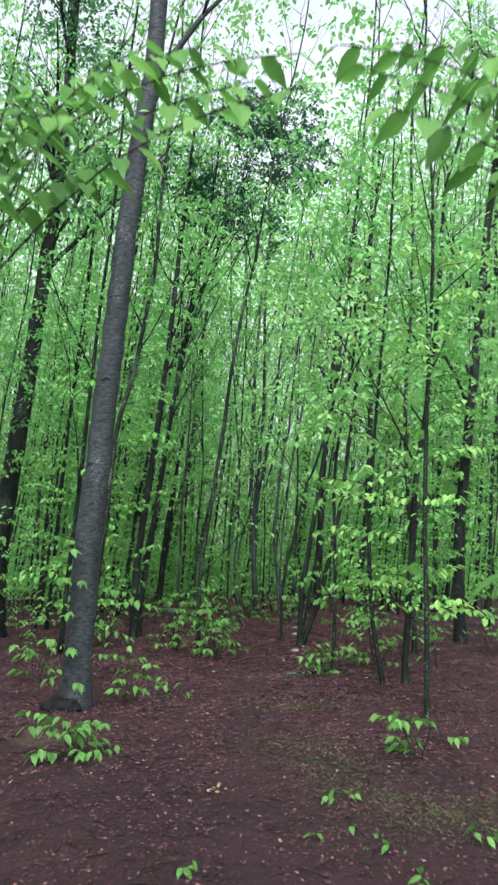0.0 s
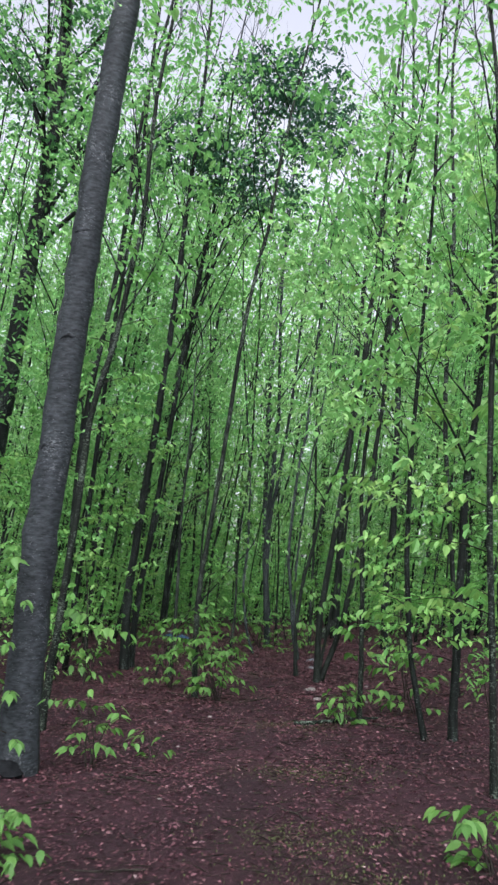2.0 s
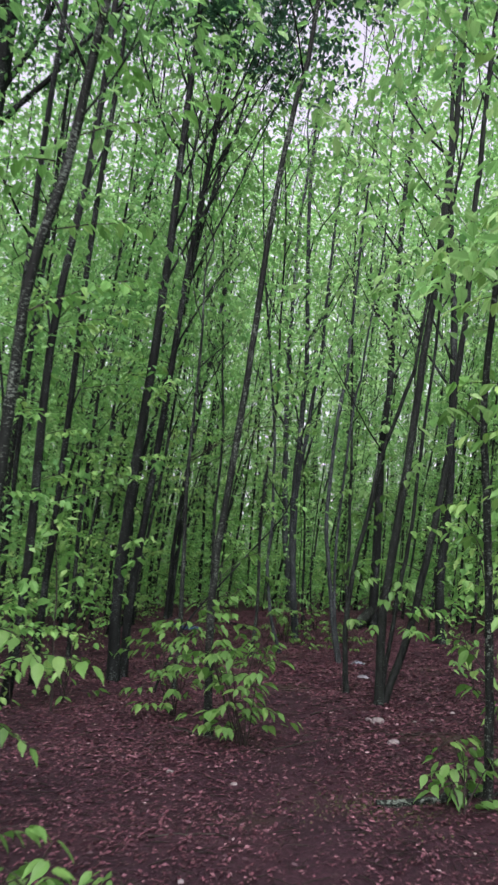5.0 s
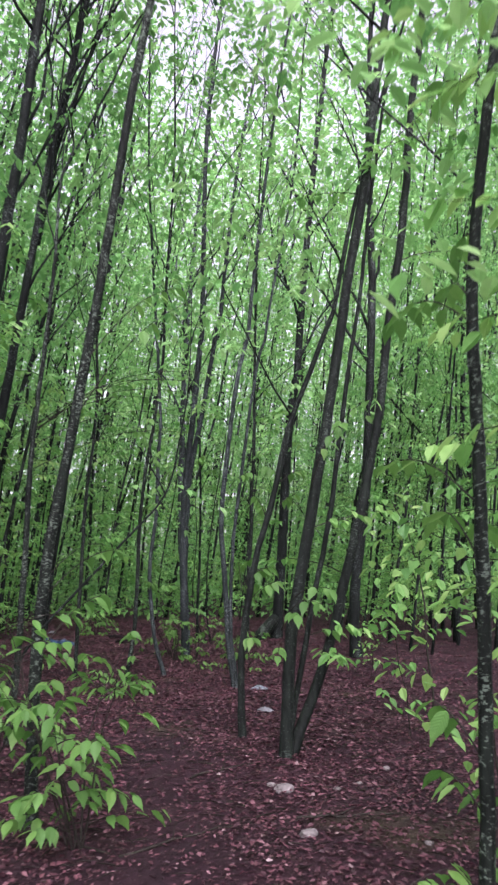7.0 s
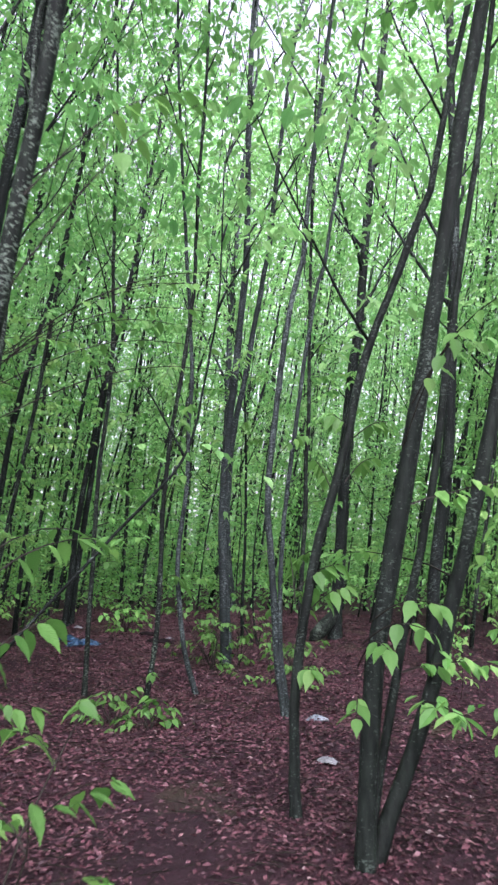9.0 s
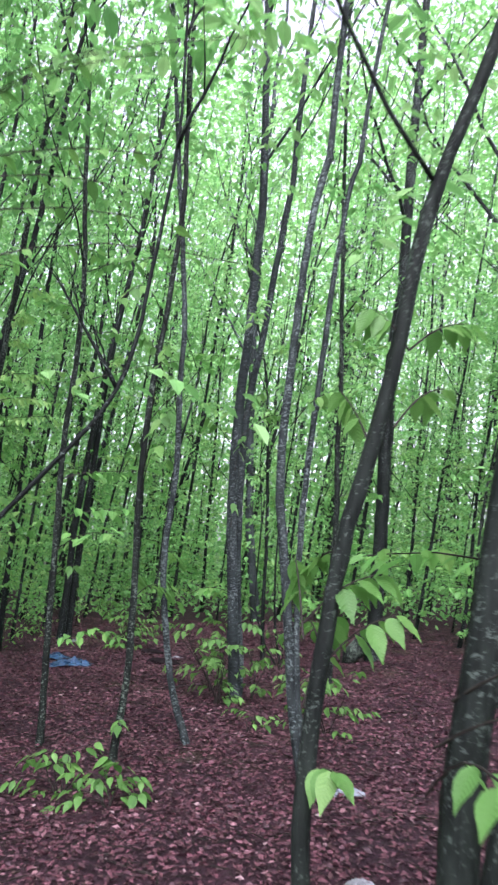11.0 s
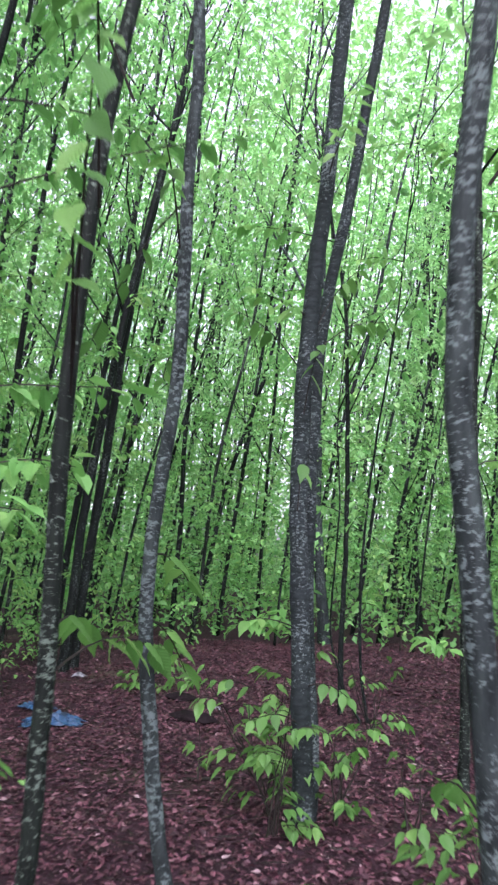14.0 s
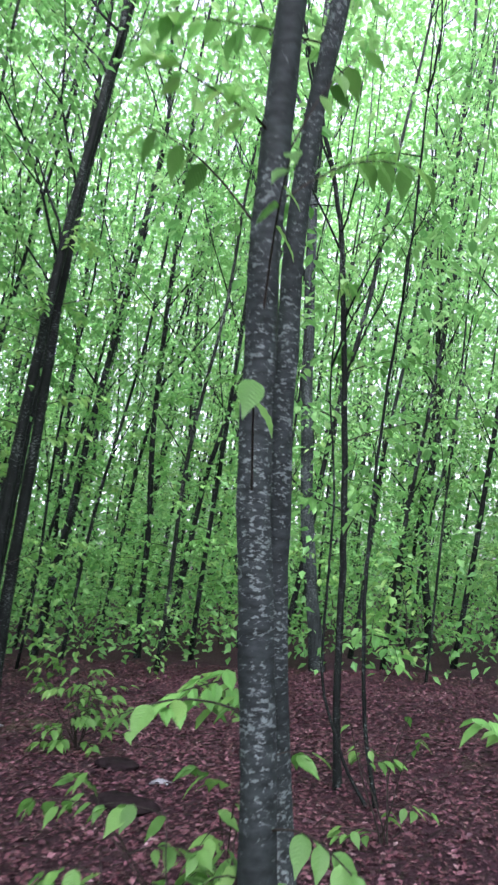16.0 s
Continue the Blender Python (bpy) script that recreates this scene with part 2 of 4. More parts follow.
def leaves(shape, origins, ways, ups, sizes):
    """Many leaves in one mesh: each starts at its origin and points along its way."""
    t, faces = shape
    o, d, u = (np.asarray(a, float) for a in (origins, ways, ups))
    d /= np.linalg.norm(d, axis=1)[:, None] + 1e-9
    s = np.cross(u, d)
    s /= np.linalg.norm(s, axis=1)[:, None] + 1e-9
    u = np.cross(d, s)
    z = np.asarray(sizes, float)[:, None, None]
    v = o[:, None] + z * (t[None, :, 0, None] * d[:, None] + t[None, :, 1, None] * s[:, None] + t[None, :, 2, None] * u[:, None])
    k = len(t)
    base = np.arange(len(o)) * k
    out = []
    for f in faces:
        out += (base[:, None] + np.array(f)[None]).tolist()
    return v.reshape(-1, 3), out


def cluster_leaves(rng, centres, each, spread, size, shape=LEAF_MID, droop=0.55):
    """Flat sprays: leaves set in two rows along a short twig through each centre, tips drooping."""
    c = np.asarray(centres, float)
    m = len(c)
    az = rng.uniform(0, 2 * math.pi, m)[:, None]
    k = np.arange(each)[None]
    far = ((k + 0.5) / each - 0.4) * 2 * spread * rng.uniform(0.6, 1.1, (m, 1)) + rng.normal(0, 0.06 * spread, (m, each))
    slope = rng.normal(-0.12, 0.25, (m, 1))
    o = c[:, None] + np.stack([np.cos(az) * far, np.sin(az) * far, slope * far - 0.18 * np.abs(far)], -1) + rng.normal(0, 0.07 * spread, (m, each, 3))
    b = az + np.where(k % 2, 1, -1) * rng.normal(0.95, 0.3, (m, each))
    way = np.stack([np.cos(b), np.sin(b), -droop + rng.normal(0, 0.3, (m, each))], -1)
    n = m * each
    up = np.stack([rng.normal(0, 0.3, n), rng.normal(0, 0.3, n), np.ones(n)], 1)
    return leaves(shape, o.reshape(-1, 3), way.reshape(-1, 3), up, rng.uniform(0.65, 1.25, n) * size)


def smooth_line(knots, count, dense):
    """A smooth line through rows of (z, x, y) knots, by height, with more rings below the height dense."""
    k = np.asarray(knots, float)
    low = int(count * 0.7) if dense < k[-1, 0] - 0.5 else count - 1
    z = np.concatenate([np.linspace(k[0, 0], dense, low, endpoint=False), np.linspace(dense, k[-1, 0], count - low)])
    x, y = np.interp(z, k[:, 0], k[:, 1]), np.interp(z, k[:, 0], k[:, 2])
    for _ in range(4):
        x[1:-1] = 0.25 * x[:-2] + 0.5 * x[1:-1] + 0.25 * x[2:]
        y[1:-1] = 0.25 * y[:-2] + 0.5 * y[1:-1] + 0.25 * y[2:]
    return np.stack([x, y, z], 1)


def ground_z(x, y):
    return 0.022 * np.sin(1.3 * x + 0.7 * y) + 0.018 * np.sin(2.9 * y - 1.7 * x + 1.0) + 0.012 * np.sin(5.3 * x + 4.1 * y)


def limb(start, way, length, radius, rng, rise=0.25, n=7):
    """A thin limb that leaves the stem and bends upwards."""
    p, d, pts = np.array(start, float), np.array(way, float), []
    d /= np.linalg.norm(d)
    for i in range(n):
        pts.append(p.copy())
        p = p + d * length / (n - 1)
        d = d + np.array([rng.normal(0, 0.13), rng.normal(0, 0.13), rise / (n - 1) + rng.normal(0, 0.06)])
        d /= np.linalg.norm(d)
    return np.array(pts), radius * np.linspace(1, 0.25, n)


def build_stem(root, knots, radius, height, rng, mat, sides=8, rings=52, flare=0.3, name="trunk", label=""):
    """A tapered, slightly lumpy stem through the knots and on to its full height."""
    k = [(-0.12, 0, 0), (0, 0, 0)] + [q for q in knots]
    (z1, x1, y1), (z0, x0, y0) = k[-1], k[-3] if len(k) > 3 else k[1]
    sx, sy = (x1 - x0) / max(z1 - z0, 0.1), (y1 - y0) / max(z1 - z0, 0.1)
    if height > z1 + 0.5:
        for f in (0.35, 0.7, 1.0):
            dz = (height - z1) * f
            k.append((z1 + dz, x1 + sx * dz * 0.8 + rng.normal(0, 0.10), y1 + sy * dz * 0.8 + rng.normal(0, 0.10)))
    line = smooth_line(k, rings, z1)
    z = line[:, 2]
    line[2:, 0] += rng.normal(0, 0.03 * radius + 0.001, rings - 2)
    line[2:, 1] += rng.normal(0, 0.03 * radius + 0.001, rings - 2)
    r = 0.88 * radius * (1 - 0.8 * np.clip(z / height, 0, 1) ** 1.15) * (1 + flare * np.exp(-np.clip(z, 0, 9) / 0.16))
    v, f = tube(line, r, sides, 0.035, rng)
    mesh_object(name, v, f, mat, root, label, True)
    return line, r


def on_line(line, z):
    return np.array([np.interp(z, line[:, 2], line[:, 0]), np.interp(z, line[:, 2], line[:, 1]), z])


def build_tree(x, y, radius, knots, height, seed, mat=None, label="", limbs=8, low=0.25, clumps=60, each=14, leaf=0.1, stems=(), dead=False, shape=LEAF_MID, foliage=None, low_sprays=6, group="woodland trees", name="tree", sides=8, rings=52):
    """A pole tree: stem or stems, limbs that climb, and a crown of leaf sprays."""
    rng = np.random.default_rng(seed)
    mat = mat or BARK
    root = new(name)
    root.location = (x, y, float(ground_z(np.float64(x), np.float64(y))))
    tagged(root, label or "slender dark-barked woodland tree with fresh green leaves", "tree", group)
    lines = [build_stem(root, knots, radius, height, rng, mat, sides, rings)]
    for off, k2, r2, h2 in stems:
        own = [(q[0], q[1] + off[0], q[2] + off[1]) for q in k2]
        lines.append(build_stem(root, [(0.05, off[0], off[1])] + own, r2, h2, rng, mat, name="stem"))
    spots = []
    for i in range(limbs):
        line, r = lines[i % len(lines)]
        top = line[-1, 2]
        z = top * (low + (0.93 - low) * (i + rng.uniform(0.1, 0.9)) / limbs)
        p = on_line(line, z)
        a = rng.uniform(0, 2 * math.pi)
        rise = rng.uniform(1.0, 2.6)
        length = top * rng.uniform(0.12, 0.25) * (1.15 - 0.5 * z / top)
        pts, rr = limb(p, (math.cos(a), math.sin(a), rise), length, max(0.009, np.interp(z, line[:, 2], r) * 0.42), rng)
        v, f = tube(pts, rr, 4)
        side_pts, side_r = limb(pts[3], (math.cos(a + 1.2), math.sin(a + 1.2), 0.9), length * 0.5, rr[3] * 0.6, rng, n=5)
        more_pts, more_r = limb(pts[2], (math.cos(a - 1.0), math.sin(a - 1.0), 1.3), length * 0.6, rr[2] * 0.6, rng, n=5)
        fine = []
        for q in (3, 4, 5):
            turn = a + rng.normal(0, 1.1)
            thin_pts, thin_r = limb(pts[q], (math.cos(turn), math.sin(turn), rng.uniform(0.8, 2.2)), length * rng.uniform(0.35, 0.6), rr[q] * 0.5, rng, n=4)
            fine.append(tube(thin_pts, thin_r, 3))
        mesh_object("branch", *join([(v, f), tube(side_pts, side_r, 3), tube(more_pts, more_r, 3)] + fine), mat, root, "", True)
        spots += [q for q in pts[2:]] + [q for q in side_pts[2:]]
    if not dead:
        spots = np.array(spots)
        tops = np.array([on_line(ln, z) for ln, _ in lines for z in np.linspace(ln[-1, 2] * low, ln[-1, 2], 9)])
        pool = np.concatenate([spots, tops])
        w = np.clip(1.12 - pool[:, 2] / height, 0.10, 1.0)
        c = pool[rng.choice(len(pool), clumps, p=w / w.sum())] + rng.normal(0, 1, (clumps, 3)) * np.array((0.45, 0.45, 0.3))
        parts = [cluster_leaves(rng, c, each, 0.42, leaf, shape)]
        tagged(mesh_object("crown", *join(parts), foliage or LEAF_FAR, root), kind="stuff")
        twigs, sprays = [], []
        for i in range(low_sprays):
            line, _ = lines[i % len(lines)]
            z = rng.uniform(0.6, 4.6)
            a = rng.uniform(0, 2 * math.pi)
            pts, rr = limb(on_line(line, z), (math.cos(a), math.sin(a), 0.35), rng.uniform(0.45, 1.1), 0.006, rng, -0.5, 6)
            twigs.append(tube(pts, rr, 3))
            k = np.arange(20)
            along = np.stack([np.interp(0.2 + 0.8 * (k + 1) / 20, np.linspace(0, 1, 6), pts[:, h]) for h in range(3)], 1)
            b = a + np.where(k % 2, 1, -1) * rng.normal(0.95, 0.25, 20)
            way = np.stack([np.cos(b), np.sin(b), rng.normal(-0.6, 0.3, 20)], 1)
            up = np.stack([rng.normal(0, 0.3, 20), rng.normal(0, 0.3, 20), np.ones(20)], 1)
            sprays.append(leaves(shape, along + rng.normal(0, 0.02, (20, 3)), way, up, rng.uniform(0.7, 1.2, 20) * leaf))
        if twigs:
            tagged(mesh_object("twig", *join(twigs), TWIG, root), kind="stuff")
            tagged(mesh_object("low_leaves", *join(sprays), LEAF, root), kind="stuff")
    return root


def leafy_twig(root, start, end, count, size, seed, sag=0.12):
    """A twig of a tree with large soft leaves towards its end; start and end in world space."""
    rng = np.random.default_rng(seed)
    o = np.array(root.location)
    a, b = np.array(start, float) - o, np.array(end, float) - o
    t = np.linspace(0, 1, 7)[:, None]
    pts = a + (b - a) * t
    pts[:, 2] += (0.10 * np.sin(t[:, 0] * math.pi) - sag * 0.3 * t[:, 0] ** 3) * np.linalg.norm(b - a)
    twig = mesh_object("twig", *tube(pts, np.linspace(0.0042, 0.002, 7), 5), TWIG, root)
    way = (b - a) / (np.linalg.norm(b - a) + 1e-9)
    for i in range(count):
        f = 1.0 - 0.62 * i / max(count, 4)
        p = np.array([np.interp(f, t[:, 0], pts[:, j]) for j in range(3)])
        turn = rng.normal(0, 0.25) if i == 0 else (1, -1)[i % 2] * rng.normal(0.85, 0.25)
        flat = np.array([way[0] * math.cos(turn) - way[1] * math.sin(turn), way[0] * math.sin(turn) + way[1] * math.cos(turn), -rng.uniform(0.3, 1.1)])
        place_leaf(twig, p, flat, (rng.normal(0, 0.25), rng.normal(0, 0.25), 1), size * rng.uniform(0.75, 1.15))
    return twig


BIG_LEAF = bpy.data.meshes.new("leaf")
BIG_LEAF.from_pydata(LEAF_BIG[0].tolist(), [], LEAF_BIG[1])
BIG_LEAF.materials.append(LEAF_NEAR)
BIG_LEAF.polygons.foreach_set("use_smooth", [True] * len(BIG_LEAF.polygons))


def place_leaf(parent, p, way, up, size):
    d = Vector(way).normalized()
    s = Vector(up).cross(d).normalized()
    u = d.cross(s)
    leaf = new("leaf", BIG_LEAF)
    leaf.parent = parent
    leaf.matrix_local = Matrix.Translation(p) @ Matrix((d, s, u)).transposed().to_4x4() @ Matrix.Scale(size, 4)
    return leaf


def build_shrub(x, y, height, spread, count, size, seed, label, lean=(0, 0), stems=3, name="shrub"):
    """A young woody plant: a few stems and side twigs with large drooping leaves."""
    rng = np.random.default_rng(seed)
    root = new(name)
    root.location = (x, y, float(ground_z(np.float64(x), np.float64(y))))
    tagged(root, label, "shrub", "woodland undergrowth")
    seats = []
    twigs_each = max(2, math.ceil(count / (8 * stems)))
    for i in range(stems):
        a = rng.uniform(0, 2 * math.pi)
        pts, rr = limb((rng.normal(0, 0.02), rng.normal(0, 0.02), -0.04), (0.35 * math.cos(a) + lean[0], 0.35 * math.sin(a) + lean[1], 1.1), height * rng.uniform(0.75, 1.05), 0.007, rng, 0.1)
        mesh_object("stem", *tube(pts, rr, 5), TWIG, root)
        seats.append((pts[-1], a, 0))
        for j in range(twigs_each):
            p = pts[min(6, 1 + int(6 * (j + rng.uniform(0, 1)) / twigs_each))]
            b = a + j * 2.4 + rng.normal(0, 0.4)
            side, sr = limb(p, (math.cos(b), math.sin(b), 0.45), spread * rng.uniform(0.6, 1.1), 0.0035, rng, -0.7, 5)
            mesh_object("twig", *tube(side, sr, 4), TWIG, root)
            seats += [(side[4], b, 0)] + [(side[1] + (side[4] - side[1]) * k / 7, b, (1, -1)[k % 2]) for k in range(1, 8)]
    for i in rng.permutation(len(seats))[:count]:
        p, b, hand = seats[i]
        b = b + hand * rng.normal(0.9, 0.25)
        place_leaf(root, p + rng.normal(0, 0.008, 3), (math.cos(b), math.sin(b), -rng.uniform(0.15, 1.0)), (rng.normal(0, 0.25), rng.normal(0, 0.25), 1), size * rng.uniform(0.7, 1.2))
    return root


# ---- ground: one sheet to the horizon ----
def build_ground():
    xs = np.concatenate([np.linspace(-420, -40, 9), np.linspace(-36, -11, 14), np.arange(-10, 5.01, 0.12), np.linspace(6, 36, 14), np.linspace(40, 420, 9)])
    ys = np.concatenate([np.linspace(-420, -40, 8), np.linspace(-36, 0, 14), np.arange(0.5, 30.01, 0.12), np.linspace(32, 70, 20), np.linspace(80, 460, 9)])
    gx, gy = np.meshgrid(xs, ys)
    gz = ground_z(gx, gy) + np.random.default_rng(4).normal(0, 0.006, gx.shape)
    v = np.stack([gx, gy, gz], -1).reshape(-1, 3)
    w, h = len(xs), len(ys)
    i = (np.arange(h - 1)[:, None] * w + np.arange(w - 1)[None]).ravel()
    f = np.stack([i, i + 1, i + 1 + w, i + w], 1)
    return tagged(mesh_object("ground", v, f, SOIL, None, "", True), "dark reddish-brown woodland soil under wet leaf litter", "ground", kind="structure")


build_ground()


# ---- trees beside the walk ----
big = build_tree(-3.17, 7.97, 0.162, [(1.52, 0.09, 0.02), (2.45, 0.2, 0.04), (3.63, 0.31, 0.06), (5.25, 0.48, 0.1), (6.52, 0.67, 0.14)], 17, 100, BARK_BEECH, "large smooth grey-barked beech leaning over the path", limbs=9, low=0.36, clumps=110, low_sprays=0)
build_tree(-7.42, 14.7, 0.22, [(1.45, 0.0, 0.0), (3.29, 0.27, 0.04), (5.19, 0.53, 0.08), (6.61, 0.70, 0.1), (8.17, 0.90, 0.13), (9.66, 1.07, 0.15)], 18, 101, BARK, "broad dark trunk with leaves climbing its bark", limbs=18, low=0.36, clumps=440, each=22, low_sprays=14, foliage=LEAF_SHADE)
knee = build_tree(-3.68, 9.48, 0.044, [(0.96, 0.12, 0.03), (1.72, 0.22, 0.05), (2.41, 0.29, 0.07), (3.03, 0.33, 0.08), (3.42, 0.49, 0.12), (4.16, 0.64, 0.15), (4.99, 0.78, 0.19), (5.95, 0.84, 0.2), (6.45, 0.89, 0.21)], 10, 102, BARK_GREEN, "thin mossy tree with a kinked stem", limbs=10, low=0.34, clumps=60, low_sprays=10)
pole = build_tree(-4.88, 15.07, 0.083, [(1.04, 0.02, 0.0), (1.99, 0.13, 0.02), (3.42, 0.34, 0.05), (4.92, 0.54, 0.08), (6.4, 0.7, 0.11), (7.87, 0.85, 0.13)], 13, 103, BARK, "dark slender tree leaning beside its twin", limbs=11, low=0.34, clumps=70, low_sprays=7)
pole_b = build_tree(-4.92, 15.48, 0.064, [(1.03, 0.08, 0.01), (2.35, 0.31, 0.05), (4.07, 0.57, 0.09), (5.5, 0.78, 0.12), (6.99, 1.07, 0.16), (7.6, 1.17, 0.18)], 12, 104, BARK, "thin dark tree leaning beside its twin under a dark crown", limbs=11, low=0.3, clumps=60, low_sprays=10)
bushpole = build_tree(-3.02, 12.43, 0.042, [(0.74, -0.01, -0.0), (1.47, 0.04, 0.01), (2.01, 0.15, 0.02), (2.65, 0.25, 0.04), (3.35, 0.36, 0.05), (4.17, 0.47, 0.07), (4.86, 0.58, 0.09), (5.52, 0.72, 0.11), (6.04, 0.84, 0.13)], 12, 105, BARK_GREEN, "greenish slender leaning tree rising from a bush", limbs=7, low=0.45, clumps=60, low_sprays=0)
build_tree(-0.25, 10.02, 0.031, [(0.4, -0.1, -0.02), (0.88, -0.14, -0.03), (1.58, -0.14, -0.03), (2.42, -0.09, -0.02), (3.28, 0.0, 0.0), (4.12, 0.09, 0.02), (5.11, 0.2, 0.04), (6.72, 0.3, 0.06)], 8, 107, BARK, "thin sapling with a curved foot", limbs=10, low=0.22, clumps=60, low_sprays=30)
k2 = build_tree(-0.03, 10.08, 0.045, [(0.88, 0.07, 0.01), (1.59, 0.13, 0.03), (2.43, 0.21, 0.04), (3.18, 0.35, 0.07), (4.5, 0.54, 0.11), (6.08, 0.68, 0.14)], 9, 108, BARK, "dark sapling standing near the path", limbs=11, low=0.22, clumps=70, low_sprays=34)
build_tree(0.17, 8.14, 0.029, [(0.85, 0.03, 0.01), (1.9, 0.04, 0.01), (2.98, 0.1, 0.02), (4.11, 0.19, 0.03), (5.1, 0.23, 0.04), (6.18, 0.17, 0.03)], 9, 109, BARK_GREEN, "thin wavy sapling near the path", limbs=10, low=0.3, clumps=60, low_sprays=20)
build_tree(0.92, 15.17, 0.119, [(1.49, 0.01, 0.0), (2.76, 0.16, 0.03), (5.31, 0.5, 0.09), (7.64, 0.8, 0.15), (8.96, 1.02, 0.18)], 15, 110, BARK, "stout dark trunk standing back from the path", limbs=13, low=0.22, clumps=130, low_sprays=30)
crook = build_tree(-0.89, 10.62, 0.030, [(0.46, 0.03, 0.00), (1.21, 0.05, 0.01), (1.70, 0.06, 0.01), (2.16, 0.05, 0.01), (2.34, 0.05, 0.01), (2.63, 0.09, 0.01), (3.11, 0.16, 0.03), (3.43, 0.21, 0.03), (3.87, 0.32, 0.05)], 8, 111, BARK_GREEN, "crooked sapling with a kink in its stem", limbs=9, low=0.42, clumps=60, low_sprays=0)
build_tree(-1.02, 20.31, 0.092, [(0.6, -0.04, -0.0), (1.25, 0.03, 0.0), (1.75, 0.11, 0.01), (2.58, 0.21, 0.02), (3.87, 0.29, 0.03), (5.64, 0.38, 0.04)], 14, 112, BARK, "dark trunk with a swollen foot", limbs=11, low=0.26, clumps=80, low_sprays=7)
build_tree(-4.87, 28.14, 0.105, [(1.97, -0.15, -0.02), (4.23, -0.12, -0.02), (6.56, -0.06, -0.01), (8.95, 0.13, 0.02), (11.4, 0.36, 0.05)], 15, 113, BARK_PALE, "straight pale-flecked pole tree", limbs=11, low=0.3, clumps=80, low_sprays=7)
pale = build_tree(-2.43, 17.25, 0.037, [(0.16, -0.04, -0.01), (0.39, -0.08, -0.02), (0.86, -0.1, -0.03), (1.29, -0.12, -0.03), (1.64, -0.16, -0.04), (1.97, -0.16, -0.04), (2.3, -0.12, -0.03), (2.75, -0.07, -0.02), (3.16, -0.02, -0.01), (3.58, 0.04, 0.01), (4.01, 0.14, 0.04)], 11, 114, BARK_PALE, "twin-stemmed tree with pale lichen-blotched bark", limbs=8, low=0.45, clumps=70, low_sprays=0, stems=[((0.028, 0.04), [(0.39, -0.08, -0.05), (0.86, -0.09, -0.05), (1.34, -0.07, -0.04), (1.72, -0.05, -0.04), (2.0, -0.01, -0.03), (2.36, 0.04, -0.01), (2.76, 0.09, 0.0), (3.25, 0.16, 0.02), (3.96, 0.28, 0.05)], 0.026, 10)])
sap = build_tree(-3.71, 17.34, 0.029, [(0.27, 0.06, 0.01), (0.63, 0.11, 0.03), (1.02, 0.12, 0.03), (1.36, 0.14, 0.03), (1.7, 0.13, 0.03), (2.04, 0.17, 0.04), (2.46, 0.2, 0.05), (2.72, 0.26, 0.06), (3.15, 0.32, 0.08), (3.49, 0.36, 0.09), (3.79, 0.41, 0.1), (4.36, 0.4, 0.1)], 10, 115, BARK_GREEN, "wavy lichen-flecked sapling bowed at its foot", limbs=7, low=0.4, clumps=60, low_sprays=0)
sap2 = build_tree(-3.37, 18.03, 0.03, [(0.22, -0.09, -0.02), (0.42, -0.15, -0.04), (0.73, -0.17, -0.05), (1.16, -0.21, -0.06), (1.46, -0.2, -0.06), (1.73, -0.15, -0.04), (2.09, -0.11, -0.03), (2.53, -0.12, -0.03), (3.04, -0.08, -0.02), (3.66, -0.11, -0.03), (4.17, -0.13, -0.04)], 11, 116, BARK_PALE, "pale wavy sapling with a bowed foot", limbs=7, low=0.42, clumps=60, low_sprays=0)
left6 = build_tree(-4.48, 17.94, 0.03, [(0.38, 0.02, 0.01), (0.83, 0.03, 0.01), (1.29, 0.06, 0.02), (1.76, 0.07, 0.02), (2.24, 0.09, 0.03), (2.6, 0.14, 0.04), (3.0, 0.18, 0.05), (3.58, 0.21, 0.06), (4.28, 0.18, 0.05)], 10, 117, BARK_GREEN, "slender wavy lichen-flecked sapling", limbs=10, low=0.32, clumps=60, low_sprays=10)
build_tree(-7.11, 24.44, 0.066, [(1.11, 0.11, 0.03), (2.67, 0.31, 0.09), (3.8, 0.43, 0.12), (4.78, 0.59, 0.16), (5.78, 0.79, 0.22), (6.81, 1.0, 0.28)], 13, 118, BARK, "dark leaning pole tree", limbs=11, low=0.3, clumps=80, low_sprays=7)
build_tree(-8.23, 26.08, 0.059, [(1.06, 0.09, 0.02), (2.41, 0.29, 0.08), (3.8, 0.51, 0.14), (5.13, 0.73, 0.2)], 12, 119, BARK, "dark leaning pole tree", limbs=11, low=0.3, clumps=80, low_sprays=10)
build_tree(-2.37, 23.14, 0.11, [(1.25, 0.09, 0.02), (2.16, 0.16, 0.04), (3.42, 0.23, 0.07), (4.19, 0.32, 0.09), (4.84, 0.42, 0.12)], 15, 120, BARK, "dark trunk rising beside a mossy stump", limbs=12, low=0.3, clumps=90, low_sprays=7)
build_tree(-2.7, 20.95, 0.038, [(0.46, 0.03, 0.01), (0.91, 0.03, 0.01), (1.38, 0.06, 0.02), (1.86, 0.1, 0.03), (2.52, 0.1, 0.03), (2.96, 0.14, 0.04)], 11, 121, BARK_GREEN, "slender tree with mossy bark", limbs=10, low=0.34, clumps=60, low_sprays=10)
build_tree(-3.82, 23.26, 0.031, [(0.59, -0.01, -0.0), (1.4, 0.04, 0.01), (2.02, 0.05, 0.02), (2.66, 0.05, 0.02), (3.77, 0.04, 0.01), (4.46, -0.06, -0.02)], 8, 122, BARK, "thin upright sapling among shrubs", limbs=10, low=0.3, clumps=50, low_sprays=10)
